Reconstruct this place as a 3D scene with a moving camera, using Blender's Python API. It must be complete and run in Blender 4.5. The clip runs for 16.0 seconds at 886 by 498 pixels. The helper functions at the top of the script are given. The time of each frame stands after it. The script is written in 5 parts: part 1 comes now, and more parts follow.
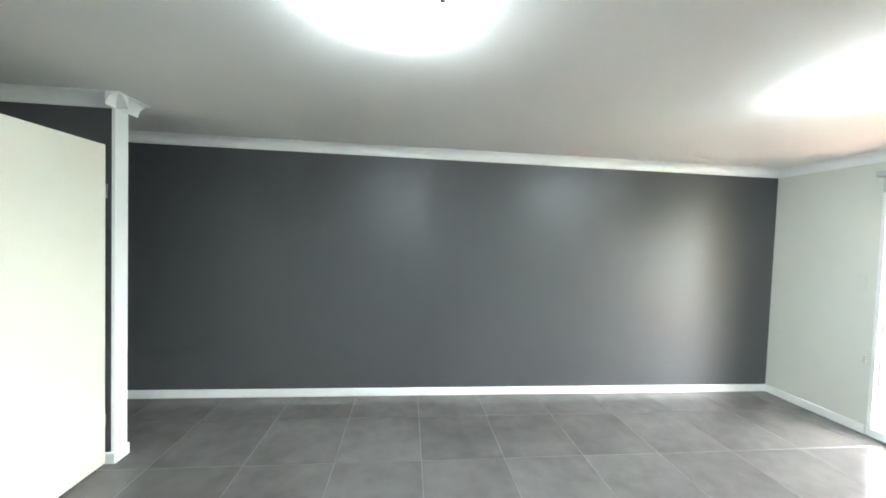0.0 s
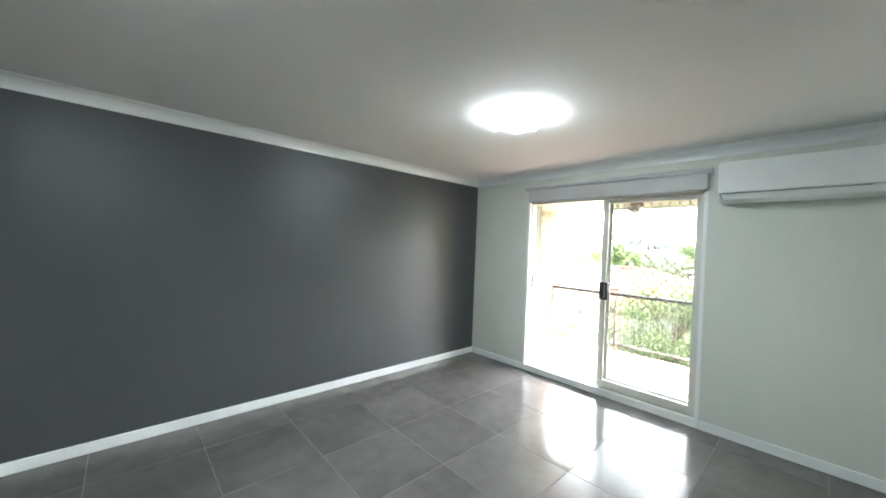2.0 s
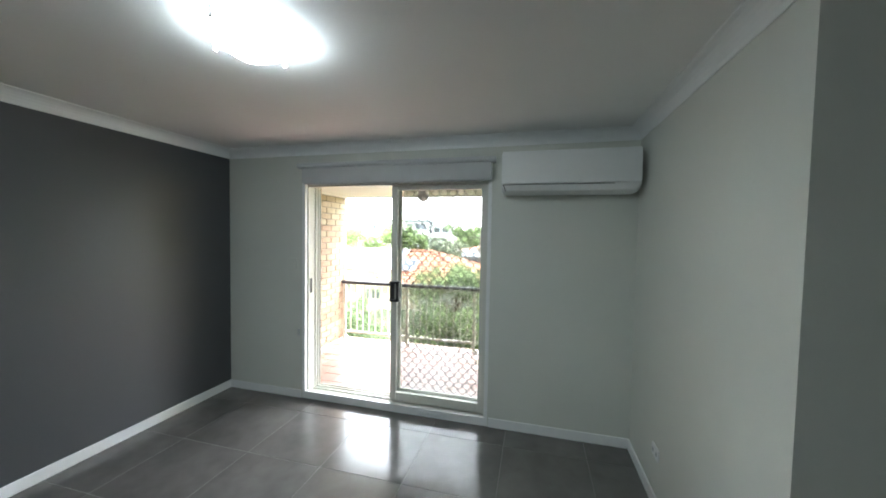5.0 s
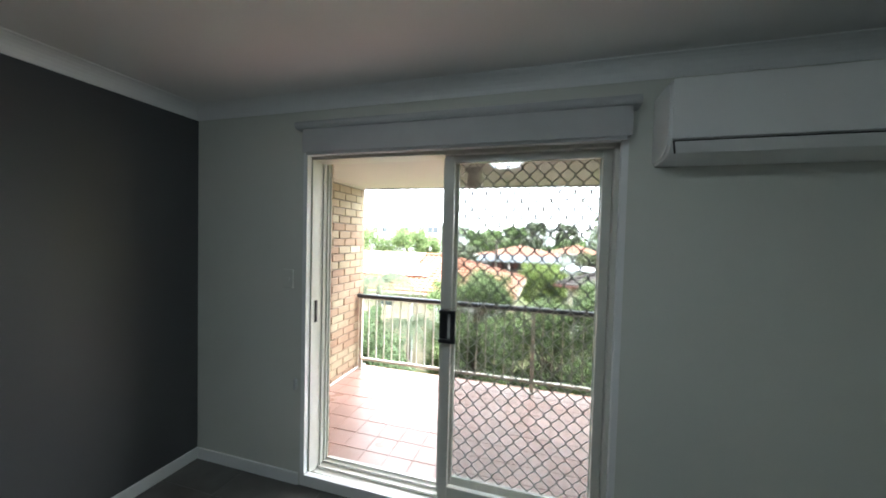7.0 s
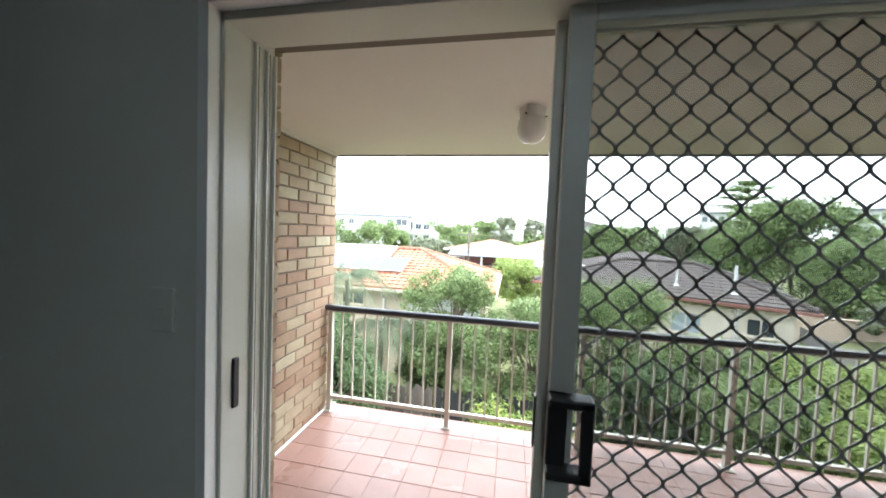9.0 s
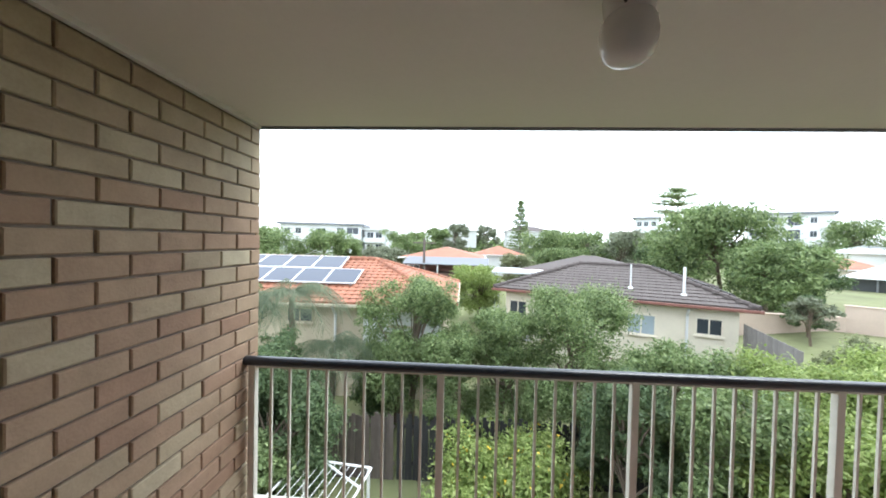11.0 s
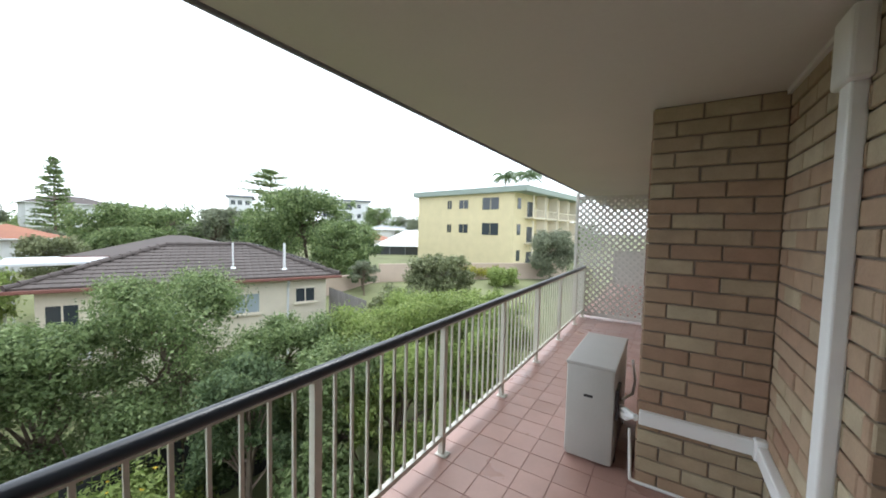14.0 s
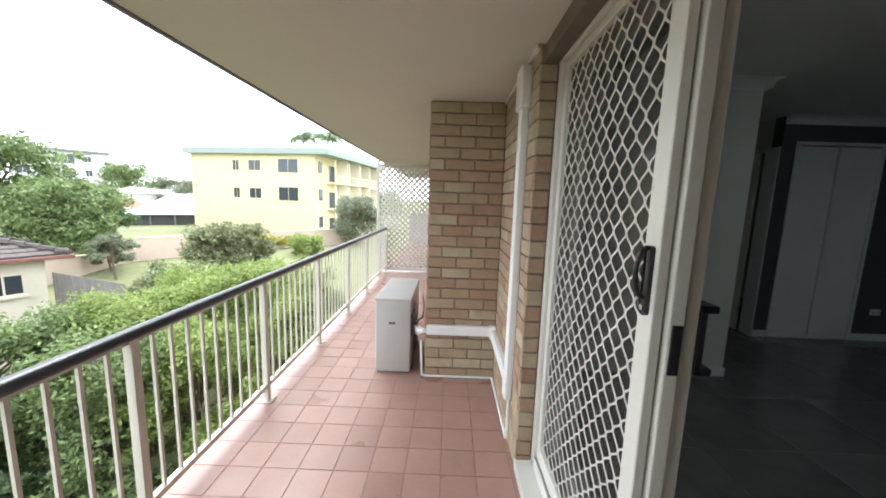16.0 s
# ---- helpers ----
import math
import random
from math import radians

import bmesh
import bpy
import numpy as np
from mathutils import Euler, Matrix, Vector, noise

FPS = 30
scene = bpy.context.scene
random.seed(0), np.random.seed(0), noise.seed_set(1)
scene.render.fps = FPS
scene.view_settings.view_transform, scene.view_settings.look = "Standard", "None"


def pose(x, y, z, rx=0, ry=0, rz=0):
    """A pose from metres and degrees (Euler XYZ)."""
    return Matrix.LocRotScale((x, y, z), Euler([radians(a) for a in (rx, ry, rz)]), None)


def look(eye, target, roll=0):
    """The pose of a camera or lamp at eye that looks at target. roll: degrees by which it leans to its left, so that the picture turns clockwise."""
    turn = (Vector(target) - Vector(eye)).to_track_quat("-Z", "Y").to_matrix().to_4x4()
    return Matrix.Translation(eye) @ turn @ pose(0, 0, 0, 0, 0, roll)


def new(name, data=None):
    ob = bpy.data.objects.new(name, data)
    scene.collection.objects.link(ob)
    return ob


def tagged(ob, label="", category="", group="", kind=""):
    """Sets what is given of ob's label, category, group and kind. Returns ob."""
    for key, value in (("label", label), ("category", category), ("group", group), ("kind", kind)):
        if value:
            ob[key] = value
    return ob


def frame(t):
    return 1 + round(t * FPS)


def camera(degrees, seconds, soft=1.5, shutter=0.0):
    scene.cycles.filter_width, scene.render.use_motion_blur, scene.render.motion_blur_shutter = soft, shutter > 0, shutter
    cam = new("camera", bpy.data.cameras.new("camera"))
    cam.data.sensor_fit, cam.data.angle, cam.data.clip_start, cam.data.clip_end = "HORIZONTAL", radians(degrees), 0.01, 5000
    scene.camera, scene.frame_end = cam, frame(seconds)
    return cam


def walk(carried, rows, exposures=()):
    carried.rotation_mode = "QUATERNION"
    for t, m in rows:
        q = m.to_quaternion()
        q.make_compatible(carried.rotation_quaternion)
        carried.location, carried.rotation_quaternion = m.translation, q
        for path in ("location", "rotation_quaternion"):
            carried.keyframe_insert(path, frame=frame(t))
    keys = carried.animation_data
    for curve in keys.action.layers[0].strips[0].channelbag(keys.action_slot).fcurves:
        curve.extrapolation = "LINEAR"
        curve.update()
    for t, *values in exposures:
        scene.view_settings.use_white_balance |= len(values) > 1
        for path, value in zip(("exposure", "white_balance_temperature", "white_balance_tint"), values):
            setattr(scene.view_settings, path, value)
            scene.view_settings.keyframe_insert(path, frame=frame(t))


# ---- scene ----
cam = camera(103.8, 16.0, soft=1.8)
METRES, EYE, TILT, LEAN, TURN = 6.5, 1.55, 0.0, 0.0, -5.2
PATH = [
    (0, (1.055, 0.587, 1.568), (1.254, 2.576, 1.503), 1.9),
    (0.5, (1.125, 0.606, 1.557), (1.688, 2.524, 1.505), 1.7),
    (1, (1.173, 0.623, 1.535), (2.022, 2.434, 1.503), 1.8),
    (1.5, (1.208, 0.659, 1.513), (2.281, 2.346, 1.473), 1.8),
    (2, (1.333, 0.683, 1.502), (2.688, 2.153, 1.478), 2.2),
    (2.5, (1.489, 0.705, 1.524), (3.077, 1.92, 1.519), 2.0),
    (3, (1.578, 0.674, 1.522), (3.406, 1.487, 1.524), 2.2),
    (5.5, (2.386, 1.137, 1.616), (4.32, 1.639, 1.533), 1.0),
    (6, (2.678, 1.274, 1.585), (4.559, 1.947, 1.496), 1.7),
    (6.5, (2.966, 1.455, 1.594), (4.843, 2.146, 1.573), 2.2),
    (7, (3.196, 1.705, 1.58), (5.114, 2.268, 1.516), 1.5),
    (7.5, (3.504, 1.86, 1.583), (5.403, 2.481, 1.499), 2.0),
    (8, (3.762, 2.064, 1.561), (5.705, 2.534, 1.496), 2.0),
    (10.5, (4.98, 2.624, 1.521), (6.954, 2.928, 1.414), 2.3),
    (11, (5.154, 2.709, 1.526), (7.15, 2.822, 1.483), 1.3),
    (11.5, (5.286, 2.745, 1.512), (7.285, 2.777, 1.444), 1.3),
    (12, (5.482, 2.732, 1.478), (7.48, 2.72, 1.578), 0.4),
    (12.5, (5.656, 2.707, 1.454), (7.637, 2.443, 1.373), 2.7),
    (13, (5.709, 2.714, 1.473), (7.466, 1.765, 1.372), 1.7),
    (13.5, (5.782, 2.734, 1.466), (7.155, 1.283, 1.373), 1.3),
    (14, (5.808, 2.712, 1.449), (6.883, 1.029, 1.339), 1.3),
    (14.5, (5.829, 2.767, 1.437), (6.364, 0.846, 1.291), -0.4),
    (15, (5.825, 2.866, 1.433), (6.103, 0.894, 1.249), 0.8),
    (15.5, (5.784, 2.992, 1.446), (5.992, 1.006, 1.328), 1.1),
    (16, (5.733, 3.117, 1.415), (5.763, 1.136, 1.142), 1.8),
]
EXPOSURES = [(0.0, 6.1, 6380, 9), (0.5, 5.93, 6330, 9), (1.5, 5.43, 6280, 9), (2.5, 4.88, 6280, 9), (3.0, 4.72, 6200, 9), (5.5, 3.87, 6100, 8), (6.0, 3.66, 6050, 8), (7.0, 3.26, 6050, 8), (8.0, 2.95, 6000, 8), (10.5, 1.74, 5850, 7), (11.5, 1.28, 5850, 7), (12.5, 1.05, 5900, 7), (13.5, 0.93, 5900, 7), (14.5, 1.06, 6050, 8), (16.0, 1.88, 6100, 9)]
walk(cam, [(t, look(eye, target, roll)) for t, eye, target, roll in PATH], EXPOSURES)

# ---- sky, sun ----
world = bpy.data.worlds.new("overcast")
scene.world = world
world.use_nodes = True
wn, wl = world.node_tree.nodes, world.node_tree.links
wn.clear()
sky = wn.new("ShaderNodeTexSky")
sky.sky_type, sky.sun_disc = "NISHITA", False
sky.sun_elevation, sky.sun_rotation = radians(58), radians(70)
b_sky, b_cloud, wmix, wout = wn.new("ShaderNodeBackground"), wn.new("ShaderNodeBackground"), wn.new("ShaderNodeMixShader"), wn.new("ShaderNodeOutputWorld")
b_sky.inputs["Strength"].default_value = 0.1
b_cloud.inputs["Color"].default_value = (0.97, 0.985, 1.0, 1)
b_cloud.inputs["Strength"].default_value = 1.35
wmix.inputs[0].default_value = 0.85
wl.new(sky.outputs[0], b_sky.inputs[0])
wl.new(b_sky.outputs[0], wmix.inputs[1])
wl.new(b_cloud.outputs[0], wmix.inputs[2])
wl.new(wmix.outputs[0], wout.inputs[0])
sun = new("sun", bpy.data.lights.new("sun", "SUN"))
sun.data.energy, sun.data.angle, sun.data.color = 1.0, radians(25), (1.0, 0.96, 0.9)
sun.matrix_world = look((0, 0, 30), (-5.0, 9.0, 14.0))


# ---- materials ----
def mat(name, colour, rough=0.6, metal=0.0, vary=0.12, scale=6.0, fine=60.0, bump=0.15, vary_piece=0.0, island=False, tint=None, spec=0.5, stains=0.0):
    """A principled surface with variation at two scales, relief, and, where asked, a shade of its own for each piece."""
    m = bpy.data.materials.new(name)
    m.use_nodes = True
    n, l = m.node_tree.nodes, m.node_tree.links
    p = n["Principled BSDF"]
    p.inputs["Roughness"].default_value, p.inputs["Metallic"].default_value = rough, metal
    p.inputs["Specular IOR Level"].default_value = spec
    co = n.new("ShaderNodeTexCoord")
    n1, n2 = n.new("ShaderNodeTexNoise"), n.new("ShaderNodeTexNoise")
    n1.inputs["Scale"].default_value, n2.inputs["Scale"].default_value = scale, fine
    n1.inputs["Detail"].default_value, n2.inputs["Detail"].default_value = 5, 3
    where = co.outputs["Object"]
    if (vary_piece or tint) and not island:
        # every piece is cut from another part of the grain
        piece, shift = n.new("ShaderNodeObjectInfo"), n.new("ShaderNodeVectorMath")
        shift.operation = "MULTIPLY_ADD"
        l.new(piece.outputs["Random"], shift.inputs[0])
        shift.inputs[1].default_value = (37.0, 53.0, 71.0)
        l.new(co.outputs["Object"], shift.inputs[2])
        where = shift.outputs[0]
    for a in (n1, n2):
        l.new(where, a.inputs["Vector"])
    add = n.new("ShaderNodeMath")
    add.operation = "MULTIPLY_ADD"
    l.new(n1.outputs[0], add.inputs[0])
    add.inputs[1].default_value = 0.7
    half = n.new("ShaderNodeMath")
    half.operation = "MULTIPLY"
    l.new(n2.outputs[0], half.inputs[0])
    half.inputs[1].default_value = 0.3
    l.new(half.outputs[0], add.inputs[2])
    ramp = n.new("ShaderNodeMapRange")
    ramp.inputs["From Min"].default_value, ramp.inputs["From Max"].default_value = 0.3, 0.7
    ramp.inputs["To Min"].default_value, ramp.inputs["To Max"].default_value = 1 - vary, 1 + vary
    l.new(add.outputs[0], ramp.inputs["Value"])
    base = None
    if vary_piece or tint:
        rnd = n.new("ShaderNodeNewGeometry") if island else n.new("ShaderNodeObjectInfo")
        out = rnd.outputs["Random Per Island"] if island else rnd.outputs["Random"]
        cr = n.new("ShaderNodeValToRGB")
        cols = tint or [[c * (1 - vary_piece) for c in colour], colour, [min(1, c * (1 + vary_piece)) for c in colour]]
        e = cr.color_ramp.elements
        while len(e) < len(cols):
            e.new(0.5)
        for k, c in enumerate(cols):
            e[k].position = k / (len(cols) - 1)
            e[k].color = (*c[:3], 1)
        l.new(out, cr.inputs[0])
        base = cr.outputs[0]
    mul = n.new("ShaderNodeVectorMath")
    mul.operation = "SCALE"
    if base is None:
        mul.inputs[0].default_value = colour[:3]
    else:
        l.new(base, mul.inputs[0])
    l.new(ramp.outputs[0], mul.inputs["Scale"])
    l.new(mul.outputs[0], p.inputs["Base Color"])
    if stains:
        n3 = n.new("ShaderNodeTexNoise")
        n3.inputs["Scale"].default_value, n3.inputs["Detail"].default_value = scale * 0.35, 7
        l.new(where, n3.inputs["Vector"])
        r3 = n.new("ShaderNodeMapRange")
        r3.inputs["From Min"].default_value, r3.inputs["From Max"].default_value = 0.35, 0.65
        r3.inputs["To Min"].default_value, r3.inputs["To Max"].default_value = max(0.02, rough - stains), min(1, rough + stains)
        l.new(n3.outputs[0], r3.inputs["Value"])
        l.new(r3.outputs[0], p.inputs["Roughness"])
    if bump:
        b = n.new("ShaderNodeBump")
        b.inputs["Strength"].default_value, b.inputs["Distance"].default_value = bump, 0.01
        l.new(add.outputs[0], b.inputs["Height"])
        l.new(b.outputs[0], p.inputs["Normal"])
    return m


def leaf_mat(name, dark, mid, light):
    m = mat(name, mid, rough=0.55, vary=0.15, scale=0.6, fine=8, bump=0, tint=[dark, mid, mid, light], island=True, spec=0.3)
    n, l = m.node_tree.nodes, m.node_tree.links
    p, out = n["Principled BSDF"], n["Material Output"]
    tr, mx = n.new("ShaderNodeBsdfTranslucent"), n.new("ShaderNodeMixShader")
    l.new(p.inputs["Base Color"].links[0].from_socket, tr.inputs["Color"])
    mx.inputs[0].default_value = 0.42
    l.new(p.outputs[0], mx.inputs[1])
    l.new(tr.outputs[0], mx.inputs[2])
    l.new(mx.outputs[0], out.inputs["Surface"])
    return m


def glow(name, colour, strength):
    m = bpy.data.materials.new(name)
    m.use_nodes = True
    p = m.node_tree.nodes["Principled BSDF"]
    p.inputs["Base Color"].default_value = (0.85, 0.87, 0.87, 1)
    p.inputs["Roughness"].default_value = 0.25
    p.inputs["Emission Color"].default_value = (*colour, 1)
    p.inputs["Emission Strength"].default_value = strength
    return m


def clear_glass(name):
    m = bpy.data.materials.new(name)
    m.use_nodes = True
    n, l = m.node_tree.nodes, m.node_tree.links
    n.remove(n["Principled BSDF"])
    t, g, mx, f = n.new("ShaderNodeBsdfTransparent"), n.new("ShaderNodeBsdfGlossy"), n.new("ShaderNodeMixShader"), n.new("ShaderNodeLayerWeight")
    t.inputs["Color"].default_value = (0.96, 0.98, 0.97, 1)
    g.inputs["Roughness"].default_value = 0.01
    f.inputs["Blend"].default_value = 0.5
    pw, sc = n.new("ShaderNodeMath"), n.new("ShaderNodeMath")
    pw.operation, sc.operation = "POWER", "MULTIPLY_ADD"
    pw.inputs[1].default_value = 5
    sc.inputs[1].default_value, sc.inputs[2].default_value = 0.9, 0.045
    l.new(f.outputs["Facing"], pw.inputs[0])
    l.new(pw.outputs[0], sc.inputs[0])
    l.new(sc.outputs[0], mx.inputs[0])
    l.new(t.outputs[0], mx.inputs[1])
    l.new(g.outputs[0], mx.inputs[2])
    l.new(mx.outputs[0], n["Material Output"].inputs["Surface"])
    return m


def fly_screen(name):
    m = bpy.data.materials.new(name)
    m.use_nodes = True
    n, l = m.node_tree.nodes, m.node_tree.links
    p = n["Principled BSDF"]
    p.inputs["Base Color"].default_value = (0.05, 0.04, 0.036, 1)
    p.inputs["Roughness"].default_value = 0.8
    t, mx = n.new("ShaderNodeBsdfTransparent"), n.new("ShaderNodeMixShader")
    mx.inputs[0].default_value = 0.3
    l.new(t.outputs[0], mx.inputs[1])
    l.new(p.outputs[0], mx.inputs[2])
    l.new(mx.outputs[0], n["Material Output"].inputs["Surface"])
    return m


WHITE = mat("white_wall_paint", (0.66, 0.67, 0.61), 0.55, vary=0.02, scale=1.5, fine=120, bump=0.04)
CEIL = mat("ceiling_paint", (0.86, 0.86, 0.845), 0.8, vary=0.02, scale=1.2, fine=90, bump=0.05)
TRIM = mat("gloss_trim_paint", (0.82, 0.83, 0.82), 0.3, vary=0.02, scale=3, fine=80, bump=0.03)
DARK = mat("charcoal_wall_paint", (0.078, 0.08, 0.084), 0.43, vary=0.05, scale=1.3, fine=140, bump=0.05, stains=0.05)
FLOOR_TILE = mat("grey_porcelain", (0.124, 0.118, 0.112), 0.15, vary=0.3, scale=1.5, fine=9, bump=0.02, vary_piece=0.08, stains=0.07)
GROUT = mat("grout", (0.165, 0.158, 0.15), 0.85, vary=0.12, scale=8, fine=150, bump=0.2)
ALU = mat("white_powder_coat", (0.64, 0.635, 0.575), 0.35, vary=0.03, scale=5, fine=90, bump=0.02, stains=0.06)
BLIND = mat("grey_blind_fabric", (0.52, 0.53, 0.53), 0.8, vary=0.04, scale=8, fine=400, bump=0.1)
PLASTIC = mat("white_plastic", (0.78, 0.79, 0.78), 0.35, vary=0.02, scale=4, fine=60, bump=0.01)
BLACK = mat("black_plastic", (0.02, 0.02, 0.022), 0.35, vary=0.1, scale=8, fine=60, bump=0.02)
CHROME = mat("chrome", (0.75, 0.75, 0.75), 0.18, 1.0, vary=0.03, bump=0)
LAMP = glow("lit_opal_glass", (0.86, 0.97, 1.0), 2.9)
OPAL = mat("opal_glass", (0.62, 0.6, 0.57), 0.15, vary=0.02, bump=0)
GLASS = clear_glass("pane_glass")
FLY = fly_screen("fly_mesh")
BRICK = mat("face_brick", (0.36, 0.25, 0.19), 0.85, vary=0.16, scale=9, fine=90, bump=0.5,
            tint=[(0.288, 0.18, 0.119), (0.328, 0.228, 0.15), (0.346, 0.256, 0.169), (0.298, 0.19, 0.126), (0.356, 0.274, 0.183), (0.308, 0.205, 0.136), (0.338, 0.242, 0.16)])
BRICK_PALE = mat("pale_face_brick", (0.4, 0.34, 0.24), 0.85, vary=0.16, scale=9, fine=90, bump=0.5,
                 tint=[(0.33, 0.255, 0.17), (0.37, 0.3, 0.2), (0.41, 0.355, 0.245), (0.35, 0.275, 0.182), (0.385, 0.32, 0.215)])
BRICK_FAR = mat("face_brick_joined", (0.36, 0.25, 0.19), 0.85, vary=0.16, scale=9, fine=90, bump=0.5, island=True,
                tint=[(0.30, 0.185, 0.135), (0.37, 0.255, 0.185), (0.40, 0.30, 0.215), (0.33, 0.21, 0.155), (0.45, 0.365, 0.27)])
MORTAR = mat("raked_mortar", (0.204, 0.170, 0.140), 0.95, vary=0.2, scale=12, fine=120, bump=0.5)
TERRA = mat("terracotta_tile", (0.34, 0.204, 0.168), 0.36, vary=0.1, scale=5, fine=60, bump=0.06, vary_piece=0.07, stains=0.1)
TERRA_FAR = mat("terracotta_tile_joined", (0.34, 0.204, 0.168), 0.36, vary=0.1, scale=5, fine=60, bump=0.06, vary_piece=0.07, island=True)
SOFFIT = mat("soffit_paint", (0.66, 0.632, 0.598), 0.8, vary=0.04, scale=1.1, fine=50, bump=0.06)
RAIL_BLACK = mat("navy_black_rail", (0.018, 0.022, 0.03), 0.3, vary=0.15, scale=6, fine=50, bump=0.03)
RAIL_WHITE = mat("cream_rail_paint", (0.602, 0.585, 0.516), 0.4, vary=0.05, scale=7, fine=70, bump=0.04)
CONDENSER = mat("condenser_enamel", (0.47, 0.465, 0.44), 0.45, vary=0.06, scale=4, fine=70, bump=0.04)
TIMBER = mat("grey_paling", (0.11, 0.09, 0.08), 0.9, vary=0.25, scale=3, fine=50, bump=0.4, vary_piece=0.25)
LATTICE = mat("lattice_paint", (0.54, 0.52, 0.48), 0.6, vary=0.07, scale=6, fine=70, bump=0.08)
CREAM = mat("cream_brick_wall", (0.508, 0.443, 0.328), 0.85, vary=0.08, scale=1.5, fine=12, bump=0.1)
PINKISH = mat("painted_render", (0.72, 0.66, 0.54), 0.85, vary=0.06, scale=1.2, fine=10, bump=0.08)
YELLOW = mat("yellow_brick", (0.64, 0.56, 0.35), 0.85, vary=0.07, scale=0.8, fine=9, bump=0.08)
ORANGE_TILE = mat("orange_roof_tile", (0.31, 0.13, 0.075), 0.75, vary=0.2, scale=0.8, fine=8, bump=0.1, island=True, vary_piece=0.22)
BROWN_TILE = mat("brown_roof_tile", (0.086, 0.07, 0.064), 0.8, vary=0.12, scale=0.8, fine=8, bump=0.1, island=True, vary_piece=0.1)
ROOF_WHITE = mat("white_metal_roof", (0.629, 0.646, 0.663), 0.5, vary=0.05, scale=0.7, fine=9, bump=0.05)
FASCIA = mat("red_brown_fascia", (0.2, 0.085, 0.065), 0.6, vary=0.1, bump=0.05)
FAR_WHITE = mat("white_render", (0.675, 0.684, 0.684), 0.8, vary=0.03, scale=0.4, fine=4, bump=0.03)
FAR_GREY = mat("grey_render", (0.2, 0.21, 0.23), 0.8, vary=0.05, scale=0.4, fine=4, bump=0.03)
PANE_DARK = mat("dark_window_pane", (0.05, 0.06, 0.07), 0.08, vary=0.1, scale=1, bump=0)
PANE_BLUE = mat("curtained_window_pane", (0.36, 0.42, 0.46), 0.12, vary=0.1, scale=1, bump=0)
SOLAR = mat("solar_cell", (0.025, 0.035, 0.06), 0.3, vary=0.1, scale=3, bump=0)
BARK = mat("bark", (0.15, 0.115, 0.085), 0.95, vary=0.25, scale=5, fine=40, bump=0.6)
LEAF_A = leaf_mat("leaf_mid_green", (0.085, 0.125, 0.05), (0.172, 0.235, 0.09), (0.34, 0.41, 0.19))
LEAF_B = leaf_mat("leaf_bright_green", (0.125, 0.18, 0.048), (0.25, 0.325, 0.09), (0.42, 0.48, 0.18))
LEAF_C = leaf_mat("leaf_grey_green", (0.13, 0.15, 0.1), (0.21, 0.235, 0.155), (0.32, 0.34, 0.23))
LEAF_D = leaf_mat("leaf_dark_green", (0.065, 0.1, 0.048), (0.118, 0.172, 0.078), (0.2, 0.26, 0.12))
LEAF_E = leaf_mat("leaf_olive", (0.115, 0.135, 0.065), (0.2, 0.225, 0.115), (0.33, 0.35, 0.19))
FROND = leaf_mat("palm_frond", (0.075, 0.1, 0.055), (0.13, 0.165, 0.095), (0.22, 0.25, 0.15))
PETAL = mat("yellow_petal", (0.75, 0.5, 0.03), 0.6, vary=0.1, bump=0)
GRASS = mat("lawn", (0.165, 0.178, 0.08), 0.95, vary=0.3, scale=0.25, fine=3, bump=0.3)
BITUMEN = mat("bitumen", (0.06, 0.06, 0.06), 0.9, vary=0.2, scale=1, fine=30, bump=0.3)


# ---- mesh helpers ----
def box(bm, x0, x1, y0, y1, z0, z1, bevel=0.0):
    r = bmesh.ops.create_cube(bm, size=1)["verts"]
    for v in r:
        v.co = Vector(((x0 + x1) / 2 + v.co.x * (x1 - x0), (y0 + y1) / 2 + v.co.y * (y1 - y0), (z0 + z1) / 2 + v.co.z * (z1 - z0)))
    if bevel:
        edges = list({e for v in r for e in v.link_edges})
        bmesh.ops.bevel(bm, geom=edges, offset=bevel, segments=2, affect="EDGES", profile=0.5)


def rod(bm, p0, p1, r0, r1=None, seg=10, caps=True):
    p0, p1 = Vector(p0), Vector(p1)
    d = p1 - p0
    m = Matrix.Translation((p0 + p1) / 2) @ d.to_track_quat("Z", "Y").to_matrix().to_4x4()
    bmesh.ops.create_cone(bm, cap_ends=caps, segments=seg, radius1=r0, radius2=r0 if r1 is None else r1, depth=d.length, matrix=m)


def prism(bm, outline, place, along):
    """Extrude a 2D outline: place(a, b) gives the 3D point, along the vector."""
    a = [bm.verts.new(place(*p)) for p in outline]
    b = [bm.verts.new(Vector(v.co) + Vector(along)) for v in a]
    n = len(a)
    fs = [bm.faces.new(a), bm.faces.new(b[::-1])]
    for k in range(n):
        fs.append(bm.faces.new((a[k], b[k], b[(k + 1) % n], a[(k + 1) % n])))
    bmesh.ops.recalc_face_normals(bm, faces=fs)


def mesh_of(name, bm, material, smooth=False):
    me = bpy.data.meshes.new(name)
    bm.normal_update()
    bm.to_mesh(me)
    bm.free()
    me.materials.append(material)
    if smooth:
        me.polygons.foreach_set("use_smooth", [True] * len(me.polygons))
        me.set_sharp_from_angle(angle=radians(40))
    return me


def part(name, bm, material, parent, label="", smooth=False):
    ob = new(name, mesh_of(name, bm, material, smooth))
    ob.parent = parent
    if label:
        ob["label"] = label
    return ob


